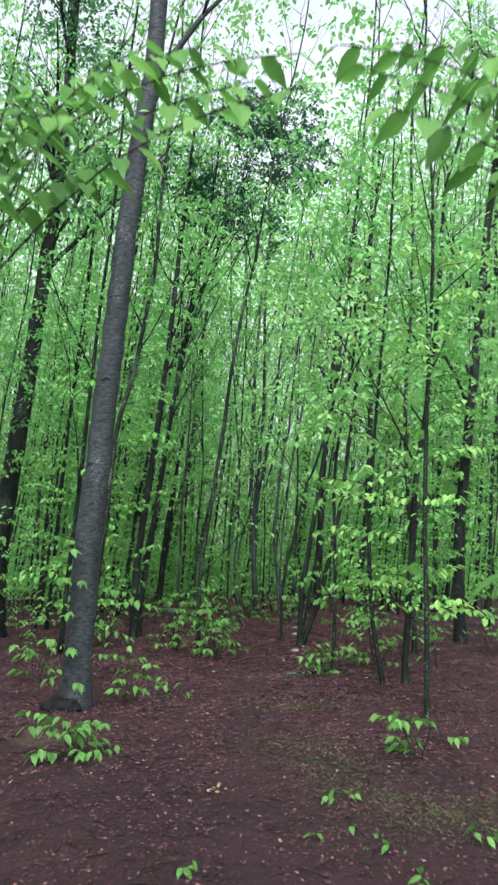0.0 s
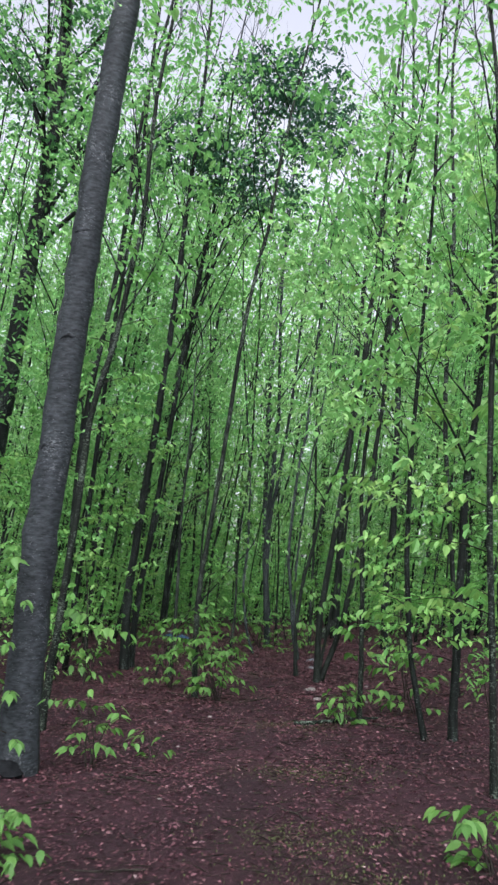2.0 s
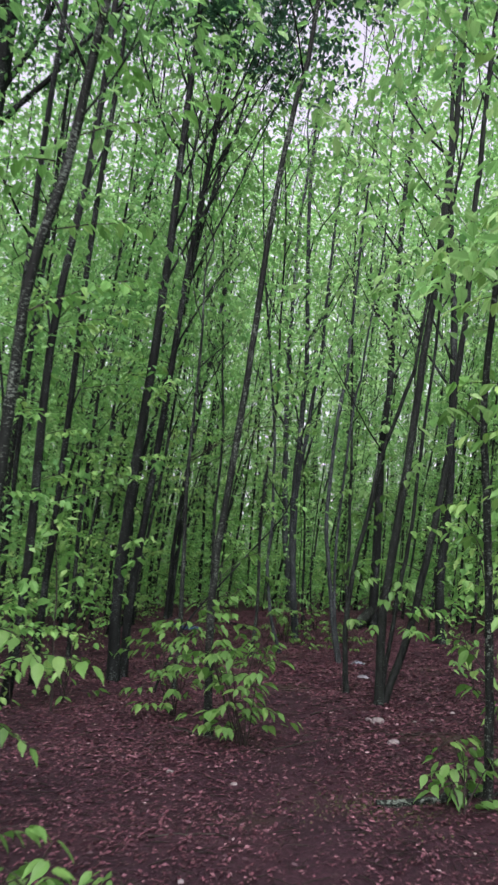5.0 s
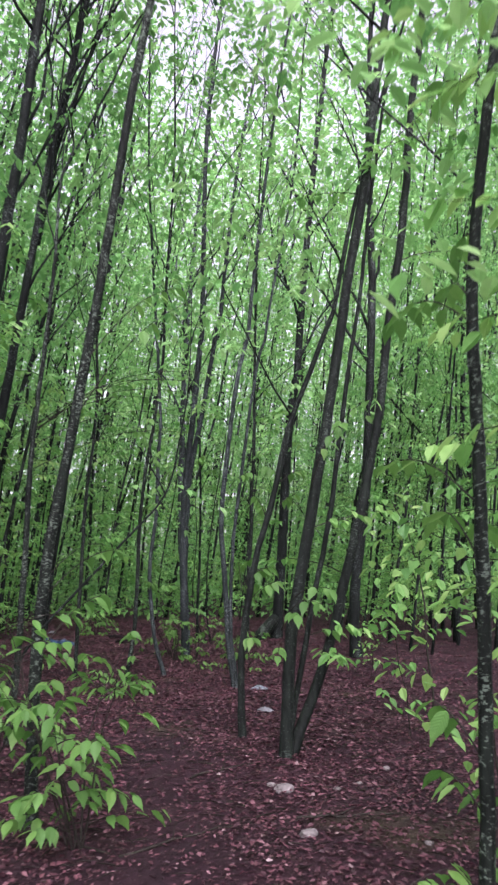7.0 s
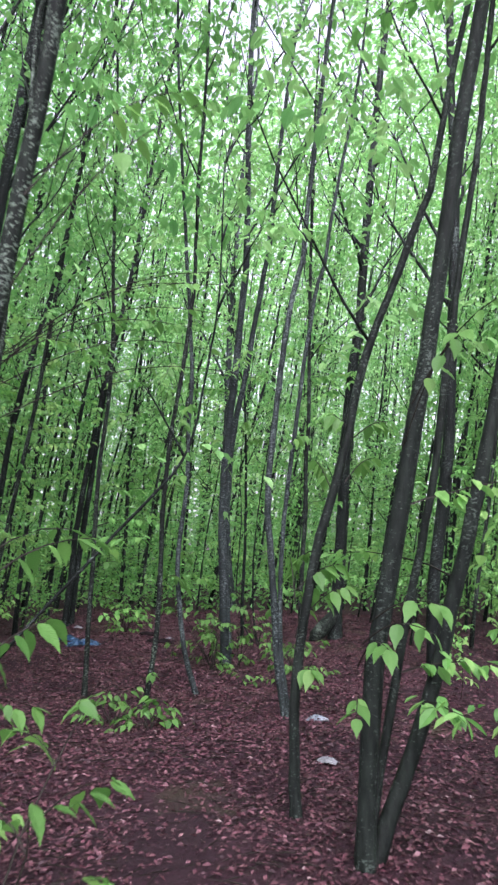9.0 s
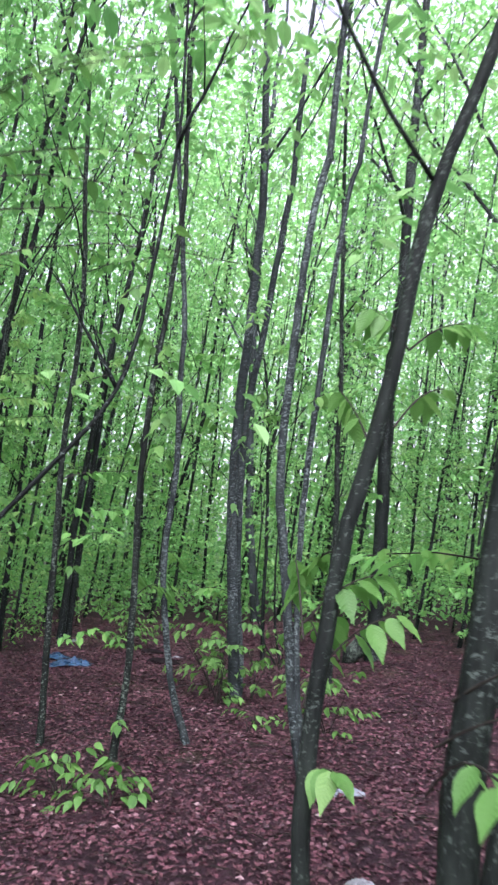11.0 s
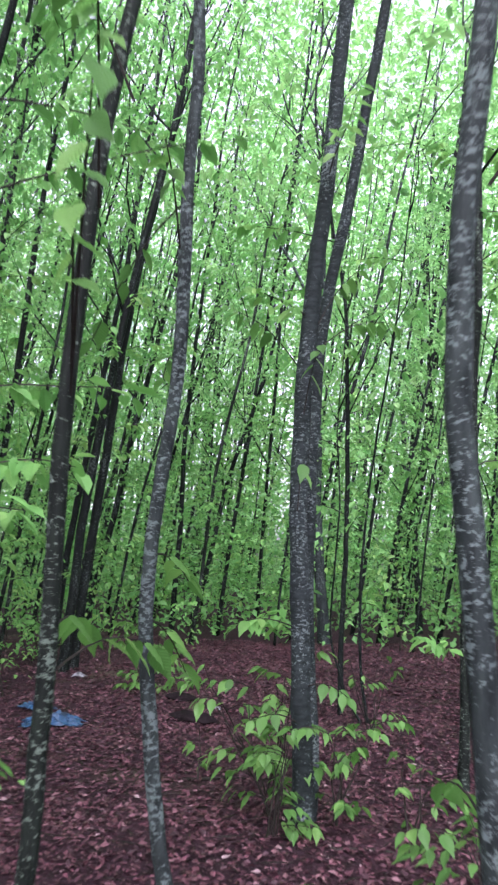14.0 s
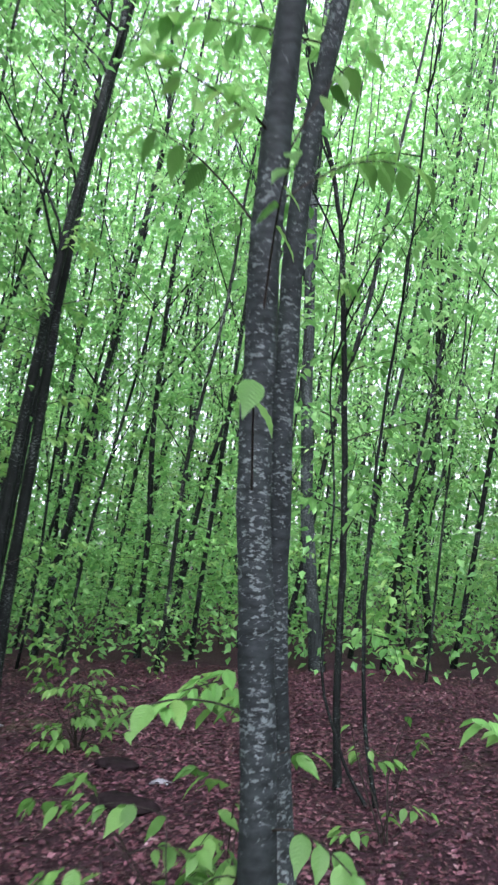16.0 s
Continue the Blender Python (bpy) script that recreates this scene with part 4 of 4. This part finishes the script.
# ---- leafy twigs that hang beside the walk ----
for i, (owner, start, end, count, size) in enumerate((
        (fork, (-2.08, 14.61, 1.20), (-1.84, 14.63, 1.36), 6, 0.12), (fork, (-2.08, 14.61, 1.15), (-2.12, 14.72, 1.40), 7, 0.10),
        (fork, (-2.04, 14.61, 1.05), (-1.80, 14.60, 1.24), 6, 0.11), (fork, (-2.08, 14.61, 0.95), (-2.00, 14.78, 1.22), 6, 0.10),
        (fork, (-2.07, 14.61, 0.75), (-1.98, 14.50, 0.80), 6, 0.11), (fork, (-1.75, 14.66, 2.05), (-1.86, 14.60, 2.18), 6, 0.11),
        (fork, (-1.75, 14.66, 2.05), (-1.56, 14.75, 2.16), 7, 0.11), (fork, (-1.86, 14.63, 1.70), (-1.97, 14.70, 1.94), 7, 0.11),
        (fork, (-1.80, 14.63, 1.80), (-1.64, 14.80, 1.96), 7, 0.11), (fork, (-1.97, 14.62, 1.42), (-2.08, 14.74, 1.36), 6, 0.09),
        (fork, (-2.03, 14.62, 1.12), (-2.08, 14.76, 1.20), 6, 0.09),
        (coppice, (-1.72, 13.93, 0.90), (-1.58, 13.40, 1.06), 5, 0.12), (coppice, (-1.70, 13.93, 1.0), (-1.40, 13.45, 1.12), 4, 0.11),
        (coppice, (-1.72, 13.93, 0.70), (-1.71, 13.35, 0.80), 5, 0.11), (coppice, (-1.66, 13.93, 1.1), (-1.36, 13.60, 1.22), 5, 0.11),
        (coppice, (-1.50, 13.95, 1.9), (-1.26, 13.40, 2.35), 6, 0.11), (coppice, (-1.46, 13.95, 2.1), (-1.05, 13.30, 2.50), 6, 0.11),
        (crook, (-0.85, 10.63, 1.40), (-0.93, 11.30, 1.60), 6, 0.11), (crook, (-0.85, 10.63, 1.40), (-0.73, 11.21, 1.55), 6, 0.11),
        (crook, (-0.85, 10.63, 1.59), (-1.12, 11.21, 1.81), 6, 0.11), (crook, (-0.85, 10.63, 2.23), (-1.06, 11.30, 2.45), 7, 0.11),
        (crook, (-0.85, 10.63, 2.32), (-0.84, 11.30, 2.50), 7, 0.11), (crook, (-0.79, 10.65, 2.50), (-0.78, 11.30, 2.73), 6, 0.11),
        (crook, (-0.68, 10.66, 3.05), (-0.89, 11.03, 3.37), 7, 0.11), (crook, (-0.87, 10.63, 0.58), (-0.98, 10.76, 0.69), 4, 0.11),
        (crook, (-0.87, 10.63, 0.76), (-1.01, 10.71, 0.93), 4, 0.11),
        (bushpole, (-2.98, 12.43, 1.2), (-2.65, 12.90, 1.50), 6, 0.11), (bushpole, (-2.85, 12.45, 2.2), (-2.20, 12.62, 3.0), 8, 0.11),
        (bushpole, (-2.75, 12.45, 2.6), (-2.30, 12.80, 3.15), 8, 0.11), (bushpole, (-2.99, 12.43, 0.9), (-2.72, 12.70, 1.22), 6, 0.11),
        (bushpole, (-2.98, 12.43, 1.3), (-2.84, 13.70, 1.48), 6, 0.11),
        (big, (-3.18, 7.85, 0.30), (-3.30, 7.60, 0.34), 6, 0.10), (big, (-3.20, 7.85, 0.62), (-3.34, 7.62, 0.70), 6, 0.10),
        (big, (-3.16, 7.83, 0.22), (-2.96, 7.58, 0.30), 7, 0.10), (big, (-3.12, 7.83, 1.20), (-2.98, 7.66, 1.22), 5, 0.09),
        (big, (-3.18, 7.83, 0.95), (-3.28, 7.64, 1.05), 5, 0.09), (big, (-3.20, 7.85, 1.55), (-3.10, 7.62, 1.62), 6, 0.10),
        (big, (-3.20, 7.97, 1.40), (-3.05, 7.55, 1.55), 5, 0.10), (big, (-3.20, 7.97, 0.85), (-3.10, 7.60, 0.95), 6, 0.10),
        (big, (-3.20, 7.97, 1.10), (-3.16, 7.55, 1.28), 5, 0.10), (big, (-3.22, 7.97, 0.50), (-3.05, 7.60, 0.62), 6, 0.10),
        (knee, (-3.58, 9.50, 0.90), (-2.97, 8.62, 1.14), 7, 0.11), (knee, (-3.55, 9.50, 0.95), (-2.78, 8.70, 1.04), 7, 0.11),
        (knee, (-3.56, 9.50, 0.80), (-2.80, 9.34, 0.94), 7, 0.11), (knee, (-3.62, 9.49, 0.5), (-2.95, 9.00, 0.62), 6, 0.10),
        (sap, (-3.55, 17.37, 1.9), (-3.14, 16.62, 2.24), 6, 0.11), (sap, (-3.55, 17.37, 1.8), (-3.24, 16.75, 2.05), 5, 0.11),
        (sap, (-3.50, 17.38, 2.3), (-3.15, 16.60, 2.62), 7, 0.11), (sap, (-3.42, 17.40, 2.6), (-3.54, 17.24, 2.89), 7, 0.11),
        (sap, (-3.58, 17.36, 1.2), (-3.66, 17.72, 1.20), 6, 0.12), (sap, (-3.58, 17.36, 1.1), (-3.52, 17.90, 1.14), 6, 0.12),
        (sap, (-3.66, 17.35, 0.28), (-3.55, 17.05, 0.36), 6, 0.09), (sap, (-3.4, 17.4, 2.9), (-3.18, 15.9, 2.72), 7, 0.11),
        (sap2, (-3.58, 17.98, 1.4), (-3.55, 18.30, 1.32), 6, 0.11), (sap2, (-3.58, 17.98, 1.2), (-3.57, 18.35, 1.0), 6, 0.11),
        (sap2, (-3.50, 17.99, 2.0), (-3.75, 18.50, 2.10), 5, 0.11), (sap2, (-3.50, 17.99, 2.4), (-3.44, 17.68, 2.65), 7, 0.11),
        (sap2, (-3.46, 18.0, 2.6), (-3.93, 18.23, 2.2), 6, 0.11),
        (twin, (-3.50, 19.95, 2.1), (-3.33, 19.59, 2.48), 5, 0.11), (twin, (-3.52, 19.94, 1.6), (-3.36, 19.36, 1.85), 3, 0.10),
        (twin, (-3.45, 19.96, 2.6), (-3.20, 20.04, 3.01), 6, 0.11), (twin, (-3.45, 19.96, 2.5), (-3.05, 20.50, 2.82), 8, 0.11),
        (twin, (-3.50, 19.95, 2.4), (-3.85, 19.86, 2.76), 6, 0.11), (twin, (-3.50, 19.95, 1.0), (-3.80, 19.70, 1.05), 6, 0.10),
        (twin, (-3.48, 19.96, 0.7), (-3.20, 19.70, 0.72), 6, 0.10), (twin, (-3.48, 19.96, 0.5), (-3.66, 19.60, 0.60), 6, 0.10),
        (pale, (-2.52, 17.24, 2.2), (-2.25, 17.10, 2.4), 6, 0.11), (pale, (-2.49, 17.24, 0.45), (-2.30, 17.70, 0.60), 6, 0.10),
        (pale, (-2.51, 17.24, 0.8), (-2.66, 17.75, 0.86), 4, 0.10),
        (left6, (-4.40, 17.96, 2.4), (-4.05, 17.60, 2.7), 7, 0.11), (left6, (-4.42, 17.95, 1.2), (-4.15, 17.80, 1.3), 5, 0.10))):
    leafy_twig(owner, start, end, count, size, 500 + i)


def overhanging_sapling(x, y, height, way, seed, tips, label):
    """A sapling beside the path whose long twigs reach over it."""
    knots = [(z, way[0] * z + 0.03 * math.sin(2 * z), way[1] * z) for z in np.linspace(0.5, height * 0.8, 6)]
    root = build_tree(x, y, 0.035, knots, height, seed, BARK_GREEN, label, limbs=6, low=0.5, clumps=12, low_sprays=0)
    for i, (end, count, size) in enumerate(tips):
        z = max(0.6, end[2] - 0.35)
        leafy_twig(root, (x + way[0] * z, y + way[1] * z, z), end, count, size, seed * 10 + i)
    return root


overhanging_sapling(-1.35, 2.3, 7, (0.02, 0.0), 61, [((-0.84, 1.78, 2.60), 14, 0.10), ((-0.71, 1.80, 2.58), 14, 0.10), ((-0.61, 1.92, 2.78), 14, 0.10), ((-0.34, 1.97, 2.69), 12, 0.10), ((-0.18, 1.75, 2.54), 12, 0.10), ((-0.95, 1.85, 2.42), 12, 0.10), ((-0.80, 2.1, 2.85), 14, 0.10), ((-1.0, 2.0, 2.75), 14, 0.10), ((-0.50, 2.2, 2.95), 14, 0.10), ((-0.90, 2.3, 2.65), 12, 0.10), ((-0.25, 2.2, 2.9), 12, 0.10)], "sapling whose leafy twigs hang over the path")
overhanging_sapling(0.75, 2.4, 7, (-0.02, 0.0), 62, [((0.0, 1.73, 2.45), 10, 0.10), ((0.10, 1.95, 2.44), 10, 0.10), ((-0.05, 1.83, 2.60), 10, 0.10), ((0.2, 2.2, 2.75), 12, 0.10), ((0.24, 2.10, 1.44), 3, 0.12), ((0.4, 2.2, 2.7), 7, 0.10), ((0.18, 1.9, 2.68), 9, 0.10), ((-0.12, 2.0, 2.78), 10, 0.10), ((0.02, 2.3, 2.95), 9, 0.10)], "sapling whose leafy twigs hang over the path")
overhanging_sapling(-3.95, 14.45, 6, (0.06, 0.02), 63, [((-2.66, 15.08, 2.73), 7, 0.08), ((-2.35, 14.94, 2.52), 6, 0.08), ((-2.79, 15.05, 2.87), 7, 0.08), ((-2.52, 14.90, 2.90), 7, 0.08), ((-2.59, 14.07, 2.85), 6, 0.08), ((-2.41, 14.11, 2.85), 6, 0.08), ((-2.17, 14.16, 2.91), 7, 0.08)], "bowed sapling arching towards the path")


# a thin bowed sapling that arches in from beside the path
build_tree(-4.2, 14.5, 0.014, [(0.8, 0.4, 0.0), (1.41, 0.97, 0.09), (1.61, 1.14, 0.12), (1.87, 1.41, 0.17), (2.04, 1.52, 0.19), (2.38, 1.57, 0.2), (2.89, 1.66, 0.24)], 4.4, 64, BARK, "thin bare sapling bowed in an arch", limbs=4, low=0.4, clumps=6, low_sprays=0)


# ---- small things on the forest floor ----
def crumpled(name, x, y, wide, deep, tall, mat, label, category, seed, turn=0):
    """A crumpled, softly folded sheet lying on the ground."""
    rng = np.random.default_rng(seed)
    n = 15
    u, w = np.meshgrid(np.linspace(-0.5, 0.5, n), np.linspace(-0.5, 0.5, n))
    edge = np.clip(1.15 - 1.9 * np.hypot(u, w), 0, 1)
    z = tall * edge * rng.uniform(0.3, 1.0, u.shape) + 0.006
    px = u * wide + rng.normal(0, 0.04 * wide, u.shape)
    py = w * deep + rng.normal(0, 0.04 * deep, u.shape)
    v = np.stack([px, py, z], -1).reshape(-1, 3)
    i = (np.arange(n - 1)[:, None] * n + np.arange(n - 1)[None]).ravel()
    ob = mesh_object(name, v, np.stack([i, i + 1, i + 1 + n, i + n], 1), mat, None, "")
    thick = ob.modifiers.new("thickness", "SOLIDIFY")
    thick.thickness = 0.004
    ob.matrix_world = pose(x, y, float(ground_z(np.float64(x), np.float64(y))) + 0.008, 0, 0, turn)
    return tagged(ob, label, category)


def lump(name, x, y, size, mat, label, category, seed, sink=0.3):
    """A rounded uneven lump sunk a little into the ground."""
    rng = np.random.default_rng(seed)
    bm = bmesh.new()
    bmesh.ops.create_icosphere(bm, subdivisions=3, radius=1)
    phase = rng.uniform(0, 6, 3)
    for v in bm.verts:
        c = v.co
        k = 1 + 0.16 * math.sin(3.1 * c.x + phase[0]) * math.cos(2.7 * c.y + phase[1]) + 0.07 * math.sin(7 * c.z + 5 * c.x + phase[2]) + rng.normal(0, 0.02)
        v.co = Vector((c.x * size[0] * k, c.y * size[1] * k, c.z * size[2] * k))
    me = bpy.data.meshes.new(name)
    bm.to_mesh(me)
    bm.free()
    me.materials.append(mat)
    ob = new(name, me)
    ob.location = (x, y, float(ground_z(np.float64(x), np.float64(y))) + size[2] * (1 - sink) - size[2] * 0.45)
    return tagged(ob, label, category)


crumpled("plastic_sheet", -5.86, 21.70, 0.46, 0.26, 0.13, BLUE, "crumpled blue plastic sheet lying on dead leaves", "litter", 1, 20)
crumpled("plastic_sheet", -6.25, 22.15, 0.34, 0.2, 0.08, BLUE, "torn blue plastic sheet half under leaves", "litter", 2, -30)
crumpled("paper_scrap", -6.79, 23.98, 0.14, 0.10, 0.06, PAPER, "white paper scrap on dead leaves", "litter", 3)
crumpled("plastic_bag", -2.17, 17.14, 0.18, 0.10, 0.05, DULL_PLASTIC, "flat grey-white plastic bag on the ground", "litter", 4, 15)
crumpled("paper_scrap", -1.99, 15.75, 0.14, 0.08, 0.05, PAPER, "crushed white scrap on dead leaves", "litter", 5, -10)
crumpled("paper_scrap", -4.9, 22.9, 0.12, 0.08, 0.03, PAPER, "white paper scrap on dead leaves", "litter", 6)
for i, (x, y, s) in enumerate(((-1.66, 13.05, 0.09), (-1.49, 12.22, 0.065), (-1.01, 13.66, 0.04), (-1.34, 13.08, 0.03), (-2.95, 11.13, 0.035), (-2.46, 10.94, 0.04), (-1.2, 13.3, 0.03), (-1.75, 13.2, 0.04), (-2.3, 9.2, 0.025), (-1.9, 7.4, 0.02), (-0.9, 12.1, 0.03))):
    s *= 0.72
    lump("stone", x, y, (s, s * 0.8, s * 0.6), STONE, "pale stone half sunk in the leaf litter", "stone", 40 + i)


def fallen_leaves(x, y, count, reach, size, mat, label, seed):
    """A small loose scatter of curled leaves."""
    rng = np.random.default_rng(seed)
    c = np.array((x, y)) + rng.normal(0, reach, (count, 2))
    a = rng.uniform(0, 2 * math.pi, count)
    o = np.stack([c[:, 0], c[:, 1], ground_z(c[:, 0], c[:, 1]) + 0.015], 1)
    v, f = leaves(LEAF_BIG, o, np.stack([np.cos(a), np.sin(a), rng.uniform(0, 0.7, count)], 1), np.stack([rng.normal(0, 0.4, count), rng.normal(0, 0.4, count), np.ones(count)], 1), rng.uniform(0.6, 1.1, count) * size)
    return tagged(mesh_object("fallen_leaves", v, f, mat, None, "", True), label, "leaves", kind="stuff")


STRAW = plain("straw_leaf", (0.20, 0.15, 0.08), 0.6)
fallen_leaves(-1.18, 5.35, 16, 0.09, 0.045, STRAW, "yellowed dry leaves lying on the path", 7)
log_points = np.array(((-2.72, 22.90, 0.0), (-2.66, 22.93, 0.08), (-2.55, 22.98, 0.18), (-2.44, 23.03, 0.30), (-2.36, 23.07, 0.42)))
tagged(mesh_object("leaning_log", *tube(log_points, (0.03, 0.09, 0.12, 0.11, 0.07), 12, 0.06, np.random.default_rng(60)), BARK_GREEN, None, "", True), "dark mossy log leaning against a trunk", "log")
lump("buttress_root", -3.24, 7.84, (0.20, 0.16, 0.10), GREY_ROCK, "dark buttress root beside the large beech", "root", 61)
lump("soil_mound", -4.93, 22.36, (0.22, 0.15, 0.06), ROT, "low dark mound of rotten wood", "mound", 62)
lump("soil_mound", -5.3, 23.1, (0.16, 0.12, 0.055), ROT, "low dark mound of rotten wood", "mound", 63)


def fallen_stick(a, b, radius, seed, label="thin bare fallen stick on the leaf litter"):
    rng = np.random.default_rng(seed)
    a, b = np.array((*a, 0.0)), np.array((*b, 0.0))
    t = np.linspace(0, 1, 8)[:, None]
    p = a + (b - a) * t + rng.normal(0, 0.02, (8, 3))
    p[:, 2] = ground_z(p[:, 0], p[:, 1]) + radius * 0.8
    v, f = tube(p, radius * np.linspace(1, 0.4, 8), 6)
    side, sr = limb(p[3], (*(p[6] - p[3])[:2] @ np.array(((0.6, 0.8), (-0.8, 0.6))), 0.05), 0.35 * np.linalg.norm(b - a), radius * 0.5, rng, 0, 5)
    return tagged(mesh_object("fallen_stick", *join([(v, f), tube(side, sr, 5)]), BARK_GREEN if radius > 0.02 else TWIG), label, "stick", "fallen sticks")


for i, (a, b, r) in enumerate((((-0.62, 10.40), (-0.95, 10.75), 0.012), ((-0.30, 10.2), (-0.75, 10.6), 0.010), ((-2.60, 9.70), (-2.25, 9.85), 0.010), ((-3.4, 12.6), (-2.45, 11.95), 0.016), ((-2.4, 11.9), (-1.9, 12.3), 0.010),
                             ((-1.50, 10.60), (-0.70, 10.85), 0.028), ((-1.55, 12.45), (-1.0, 12.5), 0.011), ((-2.3, 13.4), (-1.8, 13.7), 0.010), ((-2.5, 8.0), (-2.0, 7.7), 0.008), ((-1.2, 7.6), (-0.9, 7.3), 0.008), ((-1.6, 6.2), (-1.9, 6.0), 0.006),
                             ((-4.4, 20.6), (-3.6, 20.9), 0.010), ((-3.3, 19.6), (-2.7, 19.8), 0.009), ((-2.4, 20.6), (-3.2, 21.2), 0.010), ((-2.2, 16.5), (-1.7, 16.8), 0.009), ((-4.6, 18.3), (-4.1, 18.1), 0.008), ((-2.8, 15.6), (-3.2, 15.9), 0.007))):
    fallen_stick(a, b, r, 70 + i)


def leaf_litter():
    """Dead leaves over the floor, thick beside the path and worn thin on it."""
    rng = np.random.default_rng(51)
    n = 240000
    y = 1.5 + 27 * rng.uniform(0, 1, n) ** 0.9
    x = -0.19 * y + rng.normal(0, 2.4, n)
    worn = np.exp(-((x + 0.185 * y) / 0.35) ** 2) * (y < 15)
    keep = rng.uniform(0, 1, n) > np.maximum(0.75 * worn, np.clip(0.75 - 0.055 * y, 0, 1))
    x, y = x[keep], y[keep]
    n = len(x)
    z = ground_z(x, y) + rng.uniform(0.002, 0.02, n)
    a = rng.uniform(0, 2 * math.pi, n)
    way = np.stack([np.cos(a), np.sin(a), rng.normal(0.05, 0.25, n)], 1)
    up = np.stack([rng.normal(0, 0.35, n), rng.normal(0, 0.35, n), np.ones(n)], 1)
    size = rng.uniform(0.014, 0.042, n) * np.interp(y, [4, 9, 16], [0.75, 1.0, 1.25])
    v, f = leaves(LEAF_LOW, np.stack([x, y, z], 1), way, up, size)
    tagged(mesh_object("leaf_litter", v, f, DEAD_LEAF), "wet reddish-brown dead leaves covering the forest floor", "leaves", kind="stuff")
    m = 9000
    y = 1.5 + 26 * rng.uniform(0, 1, m)
    x = -0.19 * y + rng.normal(0, 2.2, m)
    bits = rng.uniform(0, 2 * math.pi, m)
    o = np.stack([x, y, ground_z(x, y) + 0.012], 1)
    thin = (LEAF_LOW[0] * np.array((1.0, 0.05, 0.3)), LEAF_LOW[1])
    v, f = leaves(thin, o, np.stack([np.cos(bits), np.sin(bits), rng.normal(0, 0.1, m)], 1), np.stack([rng.normal(0, 0.2, m), rng.normal(0, 0.2, m), np.ones(m)], 1), rng.uniform(0.06, 0.25, m))
    tagged(mesh_object("twig_litter", v, f, TWIG), "small broken twigs strewn among dead leaves", "twigs", kind="stuff")


leaf_litter()


def moss_patches():
    """Olive moss tufts on the bare ground near the start of the path."""
    rng = np.random.default_rng(77)
    spots = np.array(((-1.07, 8.53), (-0.27, 5.56), (0.30, 5.39), (-0.9, 7.0), (0.15, 4.9), (-1.4, 10.62), (-0.5, 6.2)))
    c = spots[rng.integers(0, len(spots), 9000)] + rng.normal(0, 1, (9000, 2)) * np.array((0.30, 0.24))
    o = np.stack([c[:, 0], c[:, 1], ground_z(c[:, 0], c[:, 1]) + 0.003], 1)
    a = rng.uniform(0, 2 * math.pi, 9000)
    v, f = leaves(LEAF_LOW, o, np.stack([np.cos(a), np.sin(a), rng.uniform(0.2, 1.6, 9000)], 1), np.stack([rng.normal(0, 0.5, 9000), rng.normal(0, 0.5, 9000), np.ones(9000)], 1), rng.uniform(0.007, 0.02, 9000))
    tagged(mesh_object("moss", v, f, MOSS), "thin olive-green moss on the soil beside the path", "moss", kind="stuff")


moss_patches()


def dark_crown(root):
    """The leaning pole's head: a fan of thin climbing branches into a dense crown, shaded by its leaf colour."""
    rng = np.random.default_rng(901)
    blobs = np.array(((1.5, 0.0, 8.5), (2.5, 0.15, 9.4), (3.2, -0.1, 9.0), (0.9, 0.1, 9.1), (2.1, 0.0, 10.2), (2.9, 0.0, 10.1), (2.3, 0.0, 8.0)))
    for k in range(14):
        z = 4.6 + 0.2 * k
        foot = np.array((0.152 * z, 0.024 * z, z))
        tip = blobs[k % 7] + rng.normal(0, 0.25, 3)
        t = np.linspace(0, 1, 8)[:, None]
        pts = foot + (tip - foot) * t
        pts[:, 2] += 0.10 * np.sin(t[:, 0] * math.pi)
        pts[1:-1] += rng.normal(0, 0.025, (6, 3))
        side, side_r = limb(pts[4], tip - foot + rng.normal(0, 0.6, 3), 1.2, 0.006, rng, 0.2, 5)
        mesh_object("branch", *join([tube(pts, np.linspace(0.014, 0.005, 8), 5), tube(side, side_r, 3)]), BARK, root, "", True)
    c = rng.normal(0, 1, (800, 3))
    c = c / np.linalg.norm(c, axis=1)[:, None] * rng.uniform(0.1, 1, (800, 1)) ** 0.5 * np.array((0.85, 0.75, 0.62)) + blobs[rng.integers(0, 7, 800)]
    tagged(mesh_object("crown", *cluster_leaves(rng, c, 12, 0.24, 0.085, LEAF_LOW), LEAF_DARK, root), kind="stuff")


dark_crown(pole_b)
